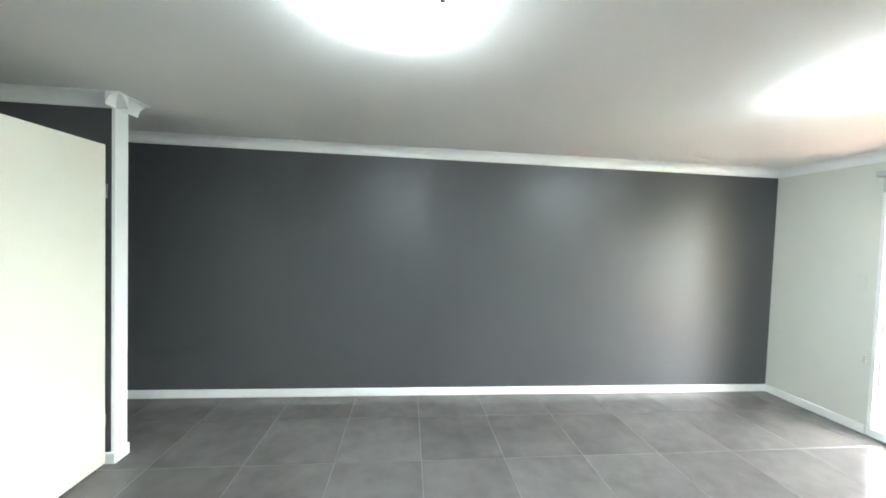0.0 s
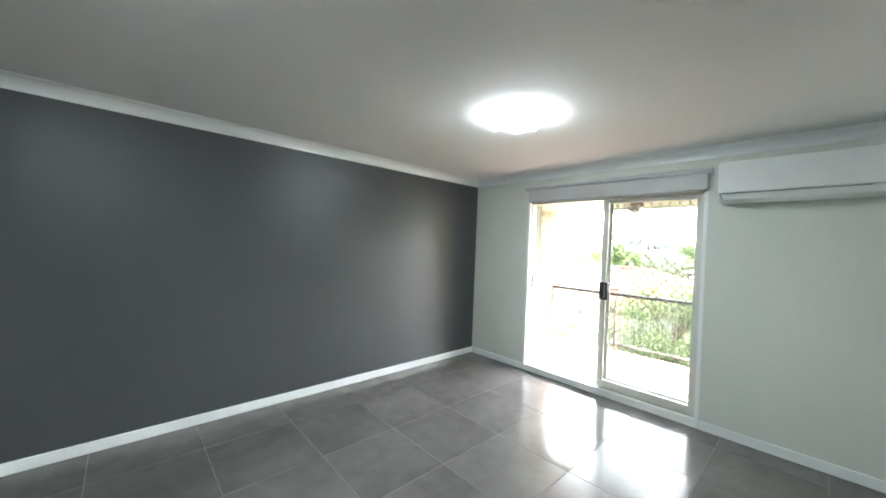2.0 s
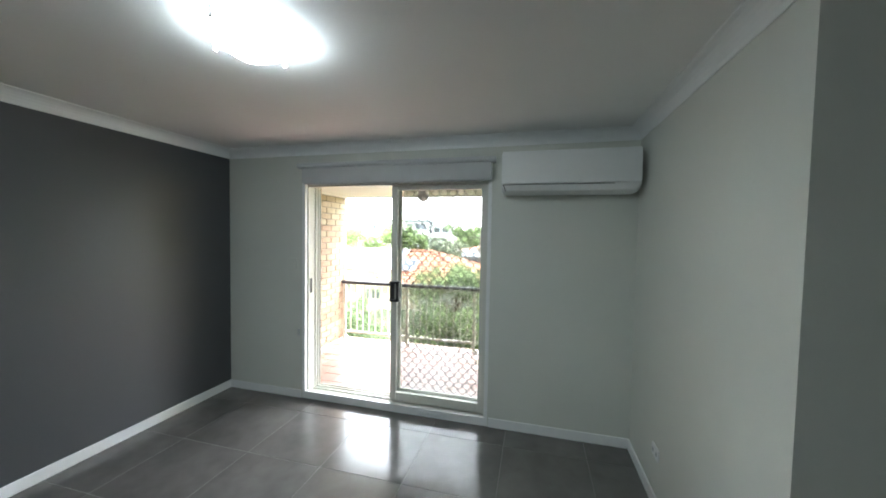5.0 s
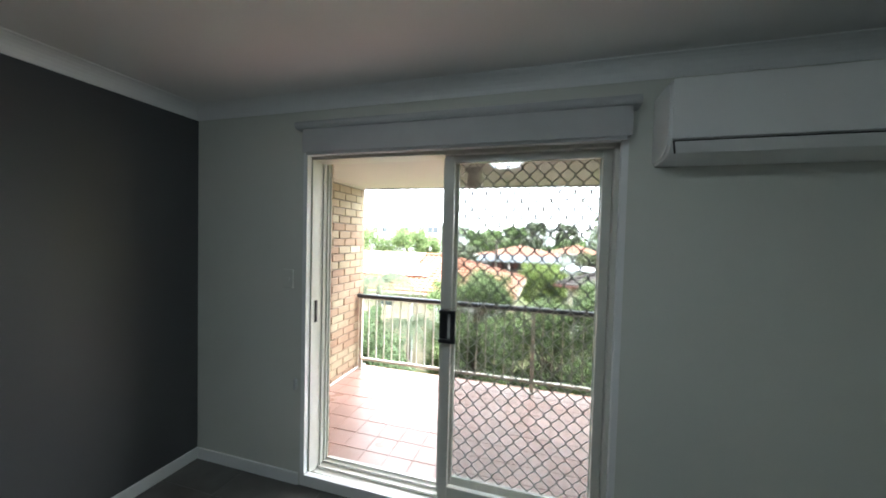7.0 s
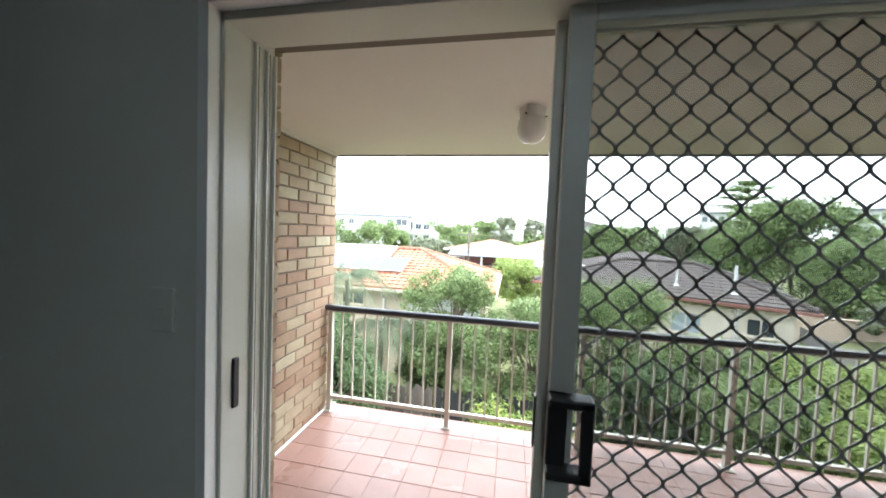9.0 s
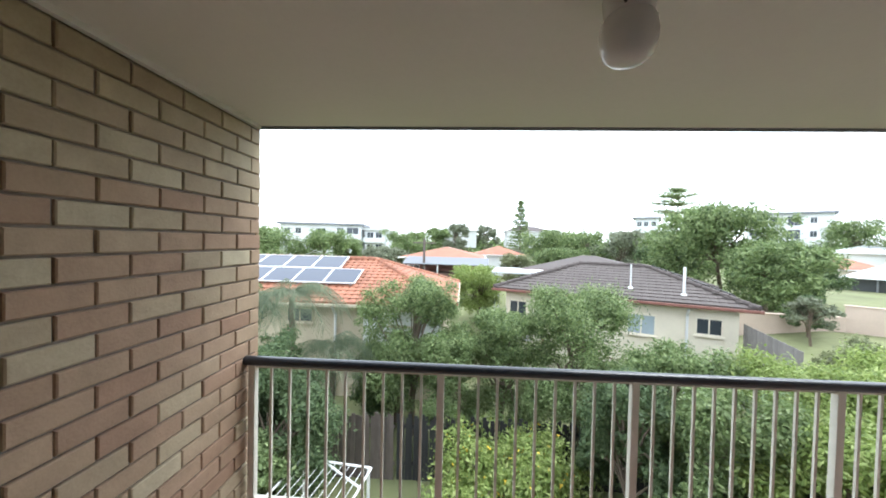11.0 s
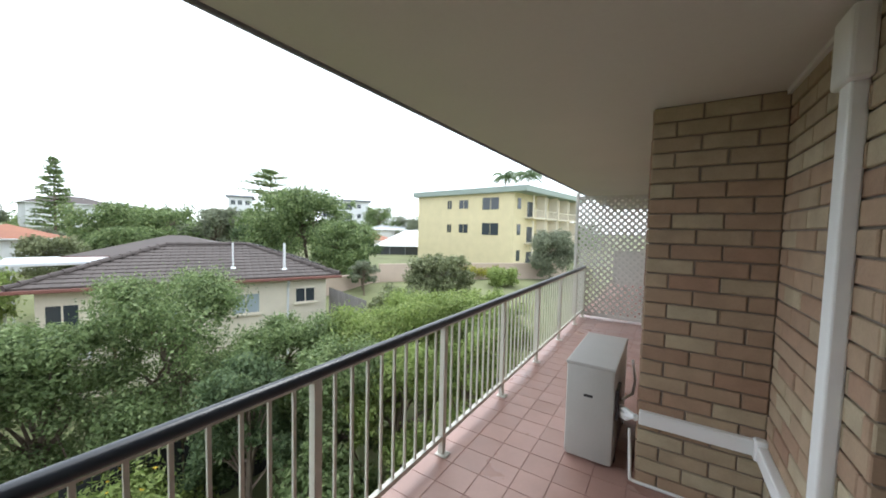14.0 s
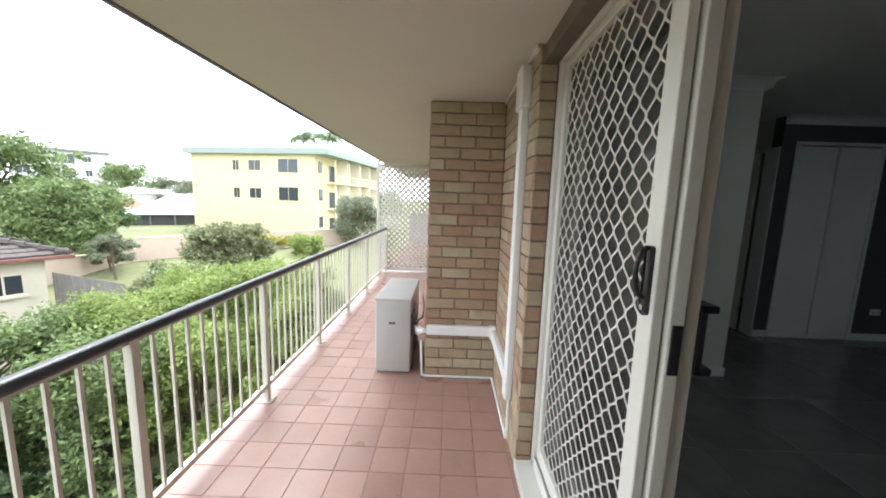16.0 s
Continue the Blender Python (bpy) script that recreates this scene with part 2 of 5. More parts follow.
def thing(name, label, category, at=(0, 0, 0), turn=0, group="", kind=""):
    ob = new(name)
    ob.empty_display_size = 0.1
    ob.matrix_world = pose(*at, 0, 0, turn)
    return tagged(ob, label, category, group, kind)


def solid(name, bm, material, label, category, group="", kind="", smooth=False):
    ob = new(name, mesh_of(name, bm, material, smooth))
    return tagged(ob, label, category, group, kind)


def boxes(name, material, label, category, *bs, kind="structure", bevel=0.0):
    bm = bmesh.new()
    for b in bs:
        box(bm, *b, bevel=bevel)
    return solid(name, bm, material, label, category, kind=kind)


def quads(name, pts, material, parent=None):
    """A mesh of many loose four-cornered faces from an array (n, 4, 3)."""
    pts = np.asarray(pts, dtype=np.float32)
    n = len(pts)
    me = bpy.data.meshes.new(name)
    me.vertices.add(n * 4)
    me.vertices.foreach_set("co", pts.reshape(-1))
    me.loops.add(n * 4)
    me.loops.foreach_set("vertex_index", np.arange(n * 4, dtype=np.int32))
    me.polygons.add(n)
    me.polygons.foreach_set("loop_start", np.arange(0, n * 4, 4, dtype=np.int32))
    me.update(calc_edges=True)
    me.materials.append(material)
    ob = new(name, me)
    ob.parent = parent
    return ob


# ---- the flat: shell ----
XE, XO, XC = 5.01, 5.32, 5.90      # inner face of the door wall, outer brick face, pier face
YN, YS, YB = 3.99, 0.26, 3.90      # charcoal wall, short south wall, balcony side wall
ZC, ZB, ZF = 2.41, 2.17, -0.06     # room ceiling, balcony soffit, balcony floor
D0, D1, DH = 1.345, 3.14, 2.09      # door opening

boxes("wall_north", DARK, "charcoal painted plaster feature wall with a satin sheen", "wall", (-3.6, XE, YN, YN + 0.15, -0.1, ZC))
boxes("wall_east", WHITE, "white painted plaster wall round the sliding door", "wall",
      (XE, XO - 0.115, D1, YN + 0.15, -0.1, ZC), (XE, XO - 0.115, -0.1, D0, -0.1, ZC), (XE, XO - 0.115, D0, D1, DH, ZC))
boxes("wall_south", WHITE, "white painted plaster wall", "wall", (3.35, XE, YS - 0.12, YS, -0.1, ZC), (3.35, 3.47, -2.6, YS - 0.12, -0.1, ZC))
boxes("wall_alcove", DARK, "charcoal painted wall with a cupboard in it", "wall",
      (-2.4, 1.2, -0.86, -0.74, -0.1, ZC), (2.06, 2.24, -0.86, -0.74, -0.1, ZC), (1.2, 2.06, -0.86, -0.74, 2.12, ZC))
boxes("wall_corridor", WHITE, "white painted corridor wall", "wall", (2.12, 2.24, -2.6, -1.75, -0.1, ZC), (2.12, 2.24, -1.75, -0.86, 2.1, ZC),
      (2.12, 3.47, -2.72, -2.6, -0.1, ZC), (0.2, 2.12, -2.72, -2.6, -0.1, ZC), (0.08, 0.2, -2.72, -0.86, -0.1, ZC))
boxes("wall_west", WHITE, "white painted wall at the back of the room", "wall", (-2.4, -2.28, -0.74, 3.05, -0.1, ZC), (-3.72, -3.6, 3.05, 4.14, -0.1, ZC))
boxes("wall_hall", DARK, "charcoal painted wall with a doorway", "wall",
      (-3.6, -1.74, 3.05, 3.149, -0.1, ZC), (-1.74, -0.92, 3.05, 3.149, 2.1, ZC), (-0.92, -0.865, 3.05, 3.149, -0.1, ZC))
boxes("trim", TRIM, "white painted end of the hall wall", "wall trim", (-0.865, -0.845, 3.047, 3.152, 0.0, 2.33))
boxes("ceiling", CEIL, "flat white plasterboard ceiling", "ceiling", (-3.72, XO - 0.115, -2.72, YN + 0.15, ZC, ZC + 0.2))
boxes("floor_slab", GROUT, "grey grout bed under the floor tiles", "floor", (-3.72, 5.03, -2.72, YN + 0.15, -0.15, -0.0015))


def cove(name, p0, p1, inward):
    """A coved plaster cornice along the top of a wall; inward points into the room."""
    s = 0.082
    arc = [(s * (1 - math.sin(a)), s * (1 - math.cos(a))) for a in np.linspace(0, math.pi / 2, 7)]
    outline = [(0, 0), (s, 0)] + [(0.004 + x * 0.93, 0.004 + z * 0.93) for x, z in arc] + [(0, s)]
    p0, p1, w = Vector(p0), Vector(p1), Vector(inward)
    bm = bmesh.new()
    prism(bm, outline, lambda a, b: p0 + w * a - Vector((0, 0, b)), p1 - p0)
    return solid(name, bm, TRIM, "white coved plaster cornice", "cornice", kind="structure")


cove("cornice", (-3.6, YN, ZC), (XE, YN, ZC), (0, -1, 0))
cove("cornice", (XE, YS, ZC), (XE, YN, ZC), (-1, 0, 0))
cove("cornice", (3.35, YS, ZC), (XE, YS, ZC), (0, 1, 0))
cove("cornice", (3.35, -2.6, ZC), (3.35, YS + 0.08, ZC), (-1, 0, 0))
cove("cornice", (-3.6, 3.05, ZC), (-0.77, 3.05, ZC), (0, -1, 0))
cove("cornice", (-0.845, 2.97, ZC), (-0.845, 3.23, ZC), (1, 0, 0))
cove("cornice", (-2.28, -0.74, ZC), (2.24, -0.74, ZC), (0, 1, 0))


def skirting(x0, x1, y0, y1):
    bm = bmesh.new()
    box(bm, x0, x1, y0, y1, 0.0, 0.078, bevel=0.004)
    return solid("baseboard", bm, TRIM, "white painted skirting board", "skirting board", kind="structure")


skirting(-3.6, XE, YN - 0.013, YN)
skirting(XE - 0.013, XE, D1 + 0.01, YN - 0.013)
skirting(XE - 0.013, XE, YS + 0.013, D0 - 0.01)
skirting(3.35, XE, YS, YS + 0.013)
skirting(3.337, 3.35, -2.6, YS + 0.013)
skirting(-0.845, -0.832, 3.04, 3.158)
skirting(-0.9, -0.832, 3.034, 3.047)
skirting(-2.28, 1.165, -0.74, -0.727)
skirting(2.1, 2.25, -0.74, -0.727)


# ---- sliding door ----
def sliding_door():
    d = thing("sliding_door", "white aluminium sliding glass door, slid half open", "sliding door", kind="structure")
    d.name = "door_1"
    fr = bmesh.new()
    for b in ((5.045, 5.235, D0 + 0.02, D1 - 0.02, 0.0, 0.045), (5.045, 5.184, D0 + 0.02, D1 - 0.02, DH - 0.05, DH - 0.004), (5.184, 5.235, D0 + 0.02, D1 - 0.02, DH - 0.02, DH - 0.004), (5.045, 5.235, D0 + 0.004, D0 + 0.05, 0.0, DH - 0.004), (5.045, 5.235, D1 - 0.04, D1 - 0.004, 0.0, DH - 0.004)):
        box(fr, *b, bevel=0.003)
    for x in (5.15, 5.196, 5.23):
        box(fr, x - 0.003, x + 0.003, D1 - 0.05, D1 - 0.04, 0.045, DH - 0.05)
    for x in (5.068, 5.128, 5.186, 5.228):
        box(fr, x - 0.004, x + 0.004, D0 + 0.04, D1 - 0.04, 0.045, 0.058)
    part("door_frame", fr, ALU, d, "white powder-coated track frame")
    for x in (5.157, 5.203):
        ws = bmesh.new()
        box(ws, x, x + 0.007, D1 - 0.044, D1 - 0.04, 0.05, DH - 0.055)
        part("weather_seal", ws, BLACK, d, "dark brush seal in the jamb")
    ln = bmesh.new()
    for b in ((XE - 0.004, 5.045, D0, D0 + 0.03, 0, DH), (XE - 0.004, 5.045, D1 - 0.03, D1, 0, DH), (XE - 0.004, 5.045, D0 + 0.03, D1 - 0.03, DH - 0.03, DH), (XE - 0.004, 5.045, D0 + 0.03, D1 - 0.03, 0, 0.07)):
        box(ln, *b, bevel=0.002)
    part("door_lining", ln, TRIM, d)

    def leaf(name, x0, x1, y0, y1, z0, z1, south, north, top, label):
        bm = bmesh.new()
        for b in ((x0, x1, y0, y0 + south, z0, z1), (x0, x1, y1 - north, y1, z0, z1), (x0, x1, y0 + south, y1 - north, z1 - top, z1), (x0, x1, y0 + south, y1 - north, z0, z0 + 0.08)):
            box(bm, *b, bevel=0.004)
        return part(name, bm, ALU, d, label, smooth=False)

    gl = leaf("glass_panel", 5.095, 5.128, 1.397, 2.262, 0.06, DH - 0.046, 0.045, 0.056, 0.042, "sliding panel in a white aluminium frame")
    bm = bmesh.new()
    box(bm, 5.109, 5.114, 1.438, 2.21, 0.13, DH - 0.084)
    pane = part("pane", bm, GLASS, gl, "clear glass pane")
    pane.visible_shadow = False
    sc = leaf("security_screen", 5.19, 5.218, 1.397, 2.27, 0.06, DH - 0.024, 0.042, 0.068, 0.036, "white framed diamond-grille security screen")
    bm = bmesh.new()
    box(bm, 5.197, 5.1975, 1.435, 2.206, 0.13, DH - 0.056)
    fly = part("fly_mesh", bm, FLY, sc, "dark fly-screen mesh")
    fly.visible_shadow = False
    # the grille: flat wavy strands that touch their neighbours in turn
    bm = bmesh.new()
    w, y0, y1, z0, z1 = 0.0034, 1.437, 2.204, 0.137, DH - 0.059
    nx, nz = round((y1 - y0) / 0.0411), round((z1 - z0) / 0.0463)
    dy, dz = (y1 - y0) / nx, (z1 - z0) / nz
    wave = [(0.0, 0.035), (0.16, 0.06), (0.33, 0.25), (0.67, 0.75), (0.84, 0.94), (1.0, 0.965)]
    for j in range(nz):
        for i in range(nx):
            up = (i + j) % 2 == 0
            rows = []
            for k, (fz, fy) in enumerate(wave):
                y = y0 + (i + fy) * dy
                z = z0 + (j + (fz if up else 1 - fz)) * dz
                wy = w * (1.0 if k in (0, 1, 4, 5) else 0.8)
                wz = (0.0 if k in (0, 5) else w * 0.6) * (-1 if up else 1)
                rows.append([bm.verts.new((5.208 + dx, y + a * wy, z + a * wz)) for dx, a in ((-0.001, 1), (0.0016, 0.7), (0.0016, -0.7), (-0.001, -1))])
            for k in range(len(wave) - 1):
                for q in range(4):
                    bm.faces.new((rows[k][q], rows[k][(q + 1) % 4], rows[k + 1][(q + 1) % 4], rows[k + 1][q]))
    bmesh.ops.recalc_face_normals(bm, faces=bm.faces)
    part("grille", bm, ALU, sc, "white diamond security grille")
    bm = bmesh.new()
    box(bm, 5.075, 5.095, 2.222, 2.266, 0.99, 1.175, bevel=0.004)
    box(bm, 5.048, 5.06, 2.17, 2.197, 0.99, 1.175, bevel=0.005)
    box(bm, 5.048, 5.095, 2.17, 2.266, 0.99, 1.01, bevel=0.004)
    box(bm, 5.048, 5.095, 2.17, 2.266, 1.155, 1.175, bevel=0.004)
    part("handle", bm, BLACK, gl, "black D-shaped pull handle")
    bm = bmesh.new()
    box(bm, 5.145, 5.183, 2.236, 2.285, 0.062, DH - 0.052, bevel=0.004)
    part("interlock_stile", bm, ALU, gl, "deep white closing stile")
    bm = bmesh.new()
    box(bm, 5.15, 5.176, 2.284, 2.29, 1.0, 1.13, bevel=0.002)
    part("lock_strike", bm, BLACK, gl, "dark strike plate")
    bm = bmesh.new()
    box(bm, 5.128, 5.142, 2.226, 2.262, 0.98, 1.18, bevel=0.005)
    part("lock_plate", bm, BLACK, gl, "dark lock plate")
    bm = bmesh.new()
    box(bm, 5.218, 5.226, 2.222, 2.254, 1.14, 1.32, bevel=0.01)
    for k in range(9):
        a, b = k / 9 * math.pi, (k + 1) / 9 * math.pi
        rod(bm, (5.228 + 0.026 * math.sin(a), 2.238, 1.25 - 0.065 * math.cos(a)), (5.228 + 0.026 * math.sin(b), 2.238, 1.25 - 0.065 * math.cos(b)), 0.007, seg=8)
    part("handle", bm, BLACK, sc, "black bow handle with a keyhole")
    bm = bmesh.new()
    rod(bm, (5.226, 2.238, 1.16), (5.232, 2.238, 1.16), 0.008, seg=12)
    part("lock_barrel", bm, CHROME, sc)
    bm = bmesh.new()
    box(bm, 5.08, 5.1, D1 - 0.048, D1 - 0.038, 1.02, 1.16, bevel=0.003)
    part("keeper", bm, BLACK, d, "dark lock keeper on the jamb")
    return d


sliding_door()


# ---- the room: things ----
def oyster_light(at):
    t = thing("ceiling_light", "square opal glass oyster light, switched on", "ceiling light", at, group="room ceiling lights")
    bm = bmesh.new()
    n, half = 12, 0.15
    grid = []
    for i in range(n + 1):
        row = []
        for j in range(n + 1):
            u, v = 2 * i / n - 1, 2 * j / n - 1
            x, y = u * (1 + 0.10 * (1 - v * v)) * half, v * (1 + 0.10 * (1 - u * u)) * half
            row.append(bm.verts.new((x, y, -0.025 - 0.055 * (1 - u ** 4) * (1 - v ** 4))))
        grid.append(row)
    for i in range(n):
        for j in range(n):
            bm.faces.new((grid[i][j], grid[i][j + 1], grid[i + 1][j + 1], grid[i + 1][j]))
    bmesh.ops.recalc_face_normals(bm, faces=bm.faces)
    bmesh.ops.solidify(bm, geom=bm.faces[:], thickness=0.004)
    part("diffuser", bm, LAMP, t, "glowing white opal glass", smooth=True)
    bm = bmesh.new()
    box(bm, -0.14, 0.14, -0.14, 0.14, -0.03, 0.0, bevel=0.006)
    part("base", bm, PLASTIC, t)
    for a in range(4):
        bm = bmesh.new()
        m = Matrix.Rotation(a * math.pi / 2, 4, "Z")
        box(bm, 0.14, 0.197, -0.012, 0.012, -0.012, -0.008)
        box(bm, 0.189, 0.197, -0.012, 0.012, -0.05, -0.008, bevel=0.002)
        bm.transform(m)
        part("clip", bm, CHROME, t, "chrome clip")
    return t


oyster_light((3.34, 2.13, ZC))
oyster_light((0.97, 1.83, ZC))


def roller_blind():
    t = thing("roller_blind", "grey fabric roller blind rolled up above the sliding door", "roller blind", (XE, 0, 2.06))
    y0, y1 = 1.315, 3.135
    bm = bmesh.new()
    prism(bm, [(0.0, 0.135), (-0.075, 0.135), (-0.086, 0.139), (-0.093, 0.149), (-0.095, 0.16), (-0.09, 0.172), (-0.08, 0.179), (0.0, 0.182)], lambda a, b: Vector((a, y0, b)), (0, y1 - y0, 0))
    part("headrail", bm, BLIND, t, "grey rounded pelmet lip")
    bm = bmesh.new()
    rod(bm, (-0.045, y0 + 0.05, 0.09), (-0.045, y1 - 0.05, 0.09), 0.02, seg=16)
    part("fabric_roll", bm, BLIND, t, smooth=True)
    bm = bmesh.new()
    box(bm, -0.074, -0.069, y0 + 0.03, y1 - 0.04, 0.0, 0.136, bevel=0.002)
    part("fascia", bm, BLIND, t, "flat grey fascia")
    bm = bmesh.new()
    box(bm, -0.06, -0.052, y0 + 0.05, y1 - 0.055, -0.012, 0.1, bevel=0.003)
    part("bottom_bar", bm, BLIND, t)
    for y in (y0 + 0.03, y1 - 0.052):
        bm = bmesh.new()
        box(bm, -0.069, 0.0, y, y + 0.012, 0.004, 0.135, bevel=0.002)
        part("bracket", bm, PLASTIC, t)
    bm = bmesh.new()
    box(bm, -0.025, 0.0, 3.165, 3.18, -1.45, -1.385, bevel=0.005)
    part("chain_guide", bm, BLIND, t, "small grey chain guide on the wall")
    return t


roller_blind()


def indoor_unit():
    t = thing("air_conditioner", "white wall-mounted split-system air conditioner", "air conditioner", (XE, 0.775, 1.93))
    outline = [(0, 0.0), (0, 0.305), (-0.195, 0.305), (-0.222, 0.292), (-0.235, 0.25), (-0.235, 0.09), (-0.222, 0.045), (-0.19, 0.012), (-0.13, 0.0)]
    bm = bmesh.new()
    prism(bm, outline, lambda a, b: Vector((a, -0.475, b)), (0, 0.95, 0))
    bmesh.ops.bevel(bm, geom=[e for e in bm.edges if abs(abs(e.verts[0].co.y) - 0.475) < 1e-4 and abs(abs(e.verts[1].co.y) - 0.475) < 1e-4 and e.verts[0].co.y * e.verts[1].co.y > 0], offset=0.012, segments=3, affect="EDGES")
    part("body", bm, PLASTIC, t, smooth=True)
    bm = bmesh.new()
    box(bm, -0.241, -0.234, -0.468, 0.468, 0.062, 0.297, bevel=0.003)
    part("front_panel", bm, PLASTIC, t)
    bm = bmesh.new()
    prism(bm, [(-0.435, 0.012), (0.44, 0.012), (0.455, 0.052), (-0.45, 0.052)], lambda a, b: Vector((-0.238 + (0.052 - b) * 0.75, a, b)), (0.006, 0, 0))
    part("louvre", bm, PLASTIC, t, "closed white louvre flap")
    # no recess here: black strips paint the slot's shade on the casing
    bm = bmesh.new()
    box(bm, -0.2385, -0.234, -0.3, 0.458, 0.053, 0.0565)
    prism(bm, [(0.442, 0.012), (0.447, 0.012), (0.462, 0.054), (0.457, 0.054)], lambda a, b: Vector((-0.2395 + (0.052 - b) * 0.75, a, b)), (0.004, 0, 0))
    part("shadow_gap", bm, BLACK, t, "black strip for the shade in the louvre slot")
    bm = bmesh.new()
    for k in range(18):
        box(bm, -0.19, -0.03, -0.44 + k * 0.05, -0.428 + k * 0.05, 0.3045, 0.308)
    part("top_grille", bm, PLASTIC, t)
    return t


indoor_unit()


def wall_plate(name, label, category, m, holes):
    t = thing(name, label, category)
    t.matrix_world = m
    bm = bmesh.new()
    box(bm, -0.058, 0.058, -0.009, 0.0, -0.036, 0.036, bevel=0.004)
    part("plate", bm, WHITE if name == "light_switch" else PLASTIC, t)
    for x in holes:
        bm = bmesh.new()
        box(bm, x - 0.009, x + 0.009, -0.013, -0.008, -0.012, 0.012, bevel=0.002)
        part("switch", bm, BLIND if name == "power_outlet" else WHITE, t)


wall_plate("power_outlet", "white double power outlet low on the wall", "power outlet", pose(4.43, YS, 0.33, 0, 0, 180), (-0.028, 0.028))
wall_plate("light_switch", "white light switch beside the sliding door", "light switch", pose(XE, 3.24, 1.3, 0, 90, -90), (0.0,))
wall_plate("power_outlet", "white power outlet on the charcoal wall", "power outlet", pose(0.93, -0.74, 0.33, 0, 0, 180), (-0.028, 0.028))


DOOR = mat("cream_door_paint", (0.76, 0.745, 0.64), 0.35, vary=0.03, scale=2, fine=60, bump=0.03)


def flush_door(name, label, at, turn, w=0.78, h=2.03, kind="structure", knob=True):
    t = thing(name, label, "door", at, turn, kind=kind)
    bm = bmesh.new()
    box(bm, 0, w, -0.018, 0.018, 0.012, h, bevel=0.003)
    part("door_leaf", bm, DOOR, t)
    if knob:
        for s in (-1, 1):
            bm = bmesh.new()
            rod(bm, (w - 0.06, s * 0.018, 1.0), (w - 0.06, s * 0.025, 1.0), 0.028, seg=20)
            rod(bm, (w - 0.06, s * 0.025, 1.0), (w - 0.06, s * 0.06, 1.0), 0.01, seg=10)
            bmesh.ops.create_uvsphere(bm, u_segments=16, v_segments=10, radius=0.027, matrix=Matrix.Translation((w - 0.06, s * 0.075, 1.0)))
            part("door_knob", bm, CHROME, t, "round chrome knob", smooth=True)
    for z in (0.25, 1.75):
        bm = bmesh.new()
        rod(bm, (-0.005, 0.02, z), (-0.005, 0.02, z + 0.09), 0.006, seg=8)
        part("hinge", bm, CHROME, t)
    return t


flush_door("door_2", "white flush hall door standing wide open", (-0.905, 3.03, 0), -90.8, h=2.09, knob=False)
flush_door("door_3", "white flush door ajar in the corridor", (2.275, -0.93, 0), -66, h=2.05)
cup = thing("cupboard_doors", "pair of white flush cupboard doors in the charcoal wall, closed", "cupboard doors", (1.2, -0.74, 0), kind="structure")
for k in range(2):
    bm = bmesh.new()
    box(bm, 0.004 + 0.43 * k, 0.426 + 0.43 * k, -0.03 - 0.012 * k, 0.004 - 0.012 * k, 0.03, 2.11, bevel=0.003)
    part("door_leaf", bm, TRIM, cup)
bm = bmesh.new()
for b in ((-0.035, 0.0, -0.06, 0.014, 0, 2.155), (0.86, 0.895, -0.06, 0.014, 0, 2.155), (0.0, 0.86, -0.06, 0.014, 2.12, 2.155), (0.0, 0.86, -0.06, 0.006, 0, 0.028)):
    box(bm, *b, bevel=0.003)
part("door_frame", bm, TRIM, cup)
boxes("door_frame", TRIM, "white painted door frame", "door frame", (2.105, 2.256, -0.91, -0.86, 0, 2.1), (2.242, 2.256, -0.86, -0.745, 0, 2.1), (2.105, 2.256, -1.79, -1.75, 0, 2.1), (2.105, 2.256, -1.75, -0.91, 2.06, 2.1))

# ---- the balcony ----
boxes("balcony_slab", mat("tile_joint", (0.28, 0.165, 0.135), 0.9, bump=0.2), "concrete balcony slab", "balcony slab", (5.2, 7.13, -9.1, 4.14, ZF - 0.2, ZF - 0.003))
boxes("balcony_ceiling", SOFFIT, "cream painted balcony soffit", "ceiling", (XO - 0.115, 7.115, -9.1, 4.2, ZB, ZB + 0.22))
boxes("soffit_edge", FAR_GREY, "dark metal drip edge of the soffit", "trim", (7.115, 7.135, -9.1, 4.2, ZB - 0.014, ZB + 0.25))
boxes("soffit_bead", SOFFIT, "cream quad bead along the brick", "trim", (XO, 7.1, YB - 0.02, YB + 0.004, ZB - 0.022, ZB), (XO - 0.004, XO + 0.02, 0.35, D0, ZB - 0.022, ZB), (XO - 0.004, XO + 0.02, D1, YB - 0.02, ZB - 0.022, ZB))
boxes("door_head", mat("dull_brown_timber", (0.17, 0.14, 0.115), 0.8, bump=0.2), "dark stained timber head over the sliding door", "trim", (XE + 0.195, XO - 0.02, D0, D1, DH - 0.002, ZB))
boxes("wall_balcony_north", MORTAR, "mortar of the balcony side wall", "wall", (XO - 0.115, 7.108, YB + 0.01, YN + 0.15, ZF - 0.2, ZB))
boxes("wall_outer", MORTAR, "mortar of the outer brick wall", "wall", (XO - 0.115, XO - 0.01, D1 + 0.01, YB + 0.01, ZF - 0.2, ZB), (XO - 0.115, XO - 0.01, 0.34, D0 - 0.01, ZF - 0.2, ZB))
boxes("wall_pier", MORTAR, "mortar of the brick pier", "wall", (XO - 0.115, XC - 0.01, -9.1, 0.34, ZF - 0.2, ZB))
boxes("balcony_end_panel", mat("fibre_cement", (0.45, 0.44, 0.4), 0.85, vary=0.05), "fibre cement panel at the end of the next balcony", "wall", (XC - 0.01, 7.12, -9.1, -9.05, ZF - 0.006, 0.95))
boxes("door_sill", ALU, "white sill under the sliding door", "sill", (5.03, XO + 0.005, D0 - 0.004, D1 + 0.004, ZF - 0.01, 0.0))

BRICK_MESH = {}


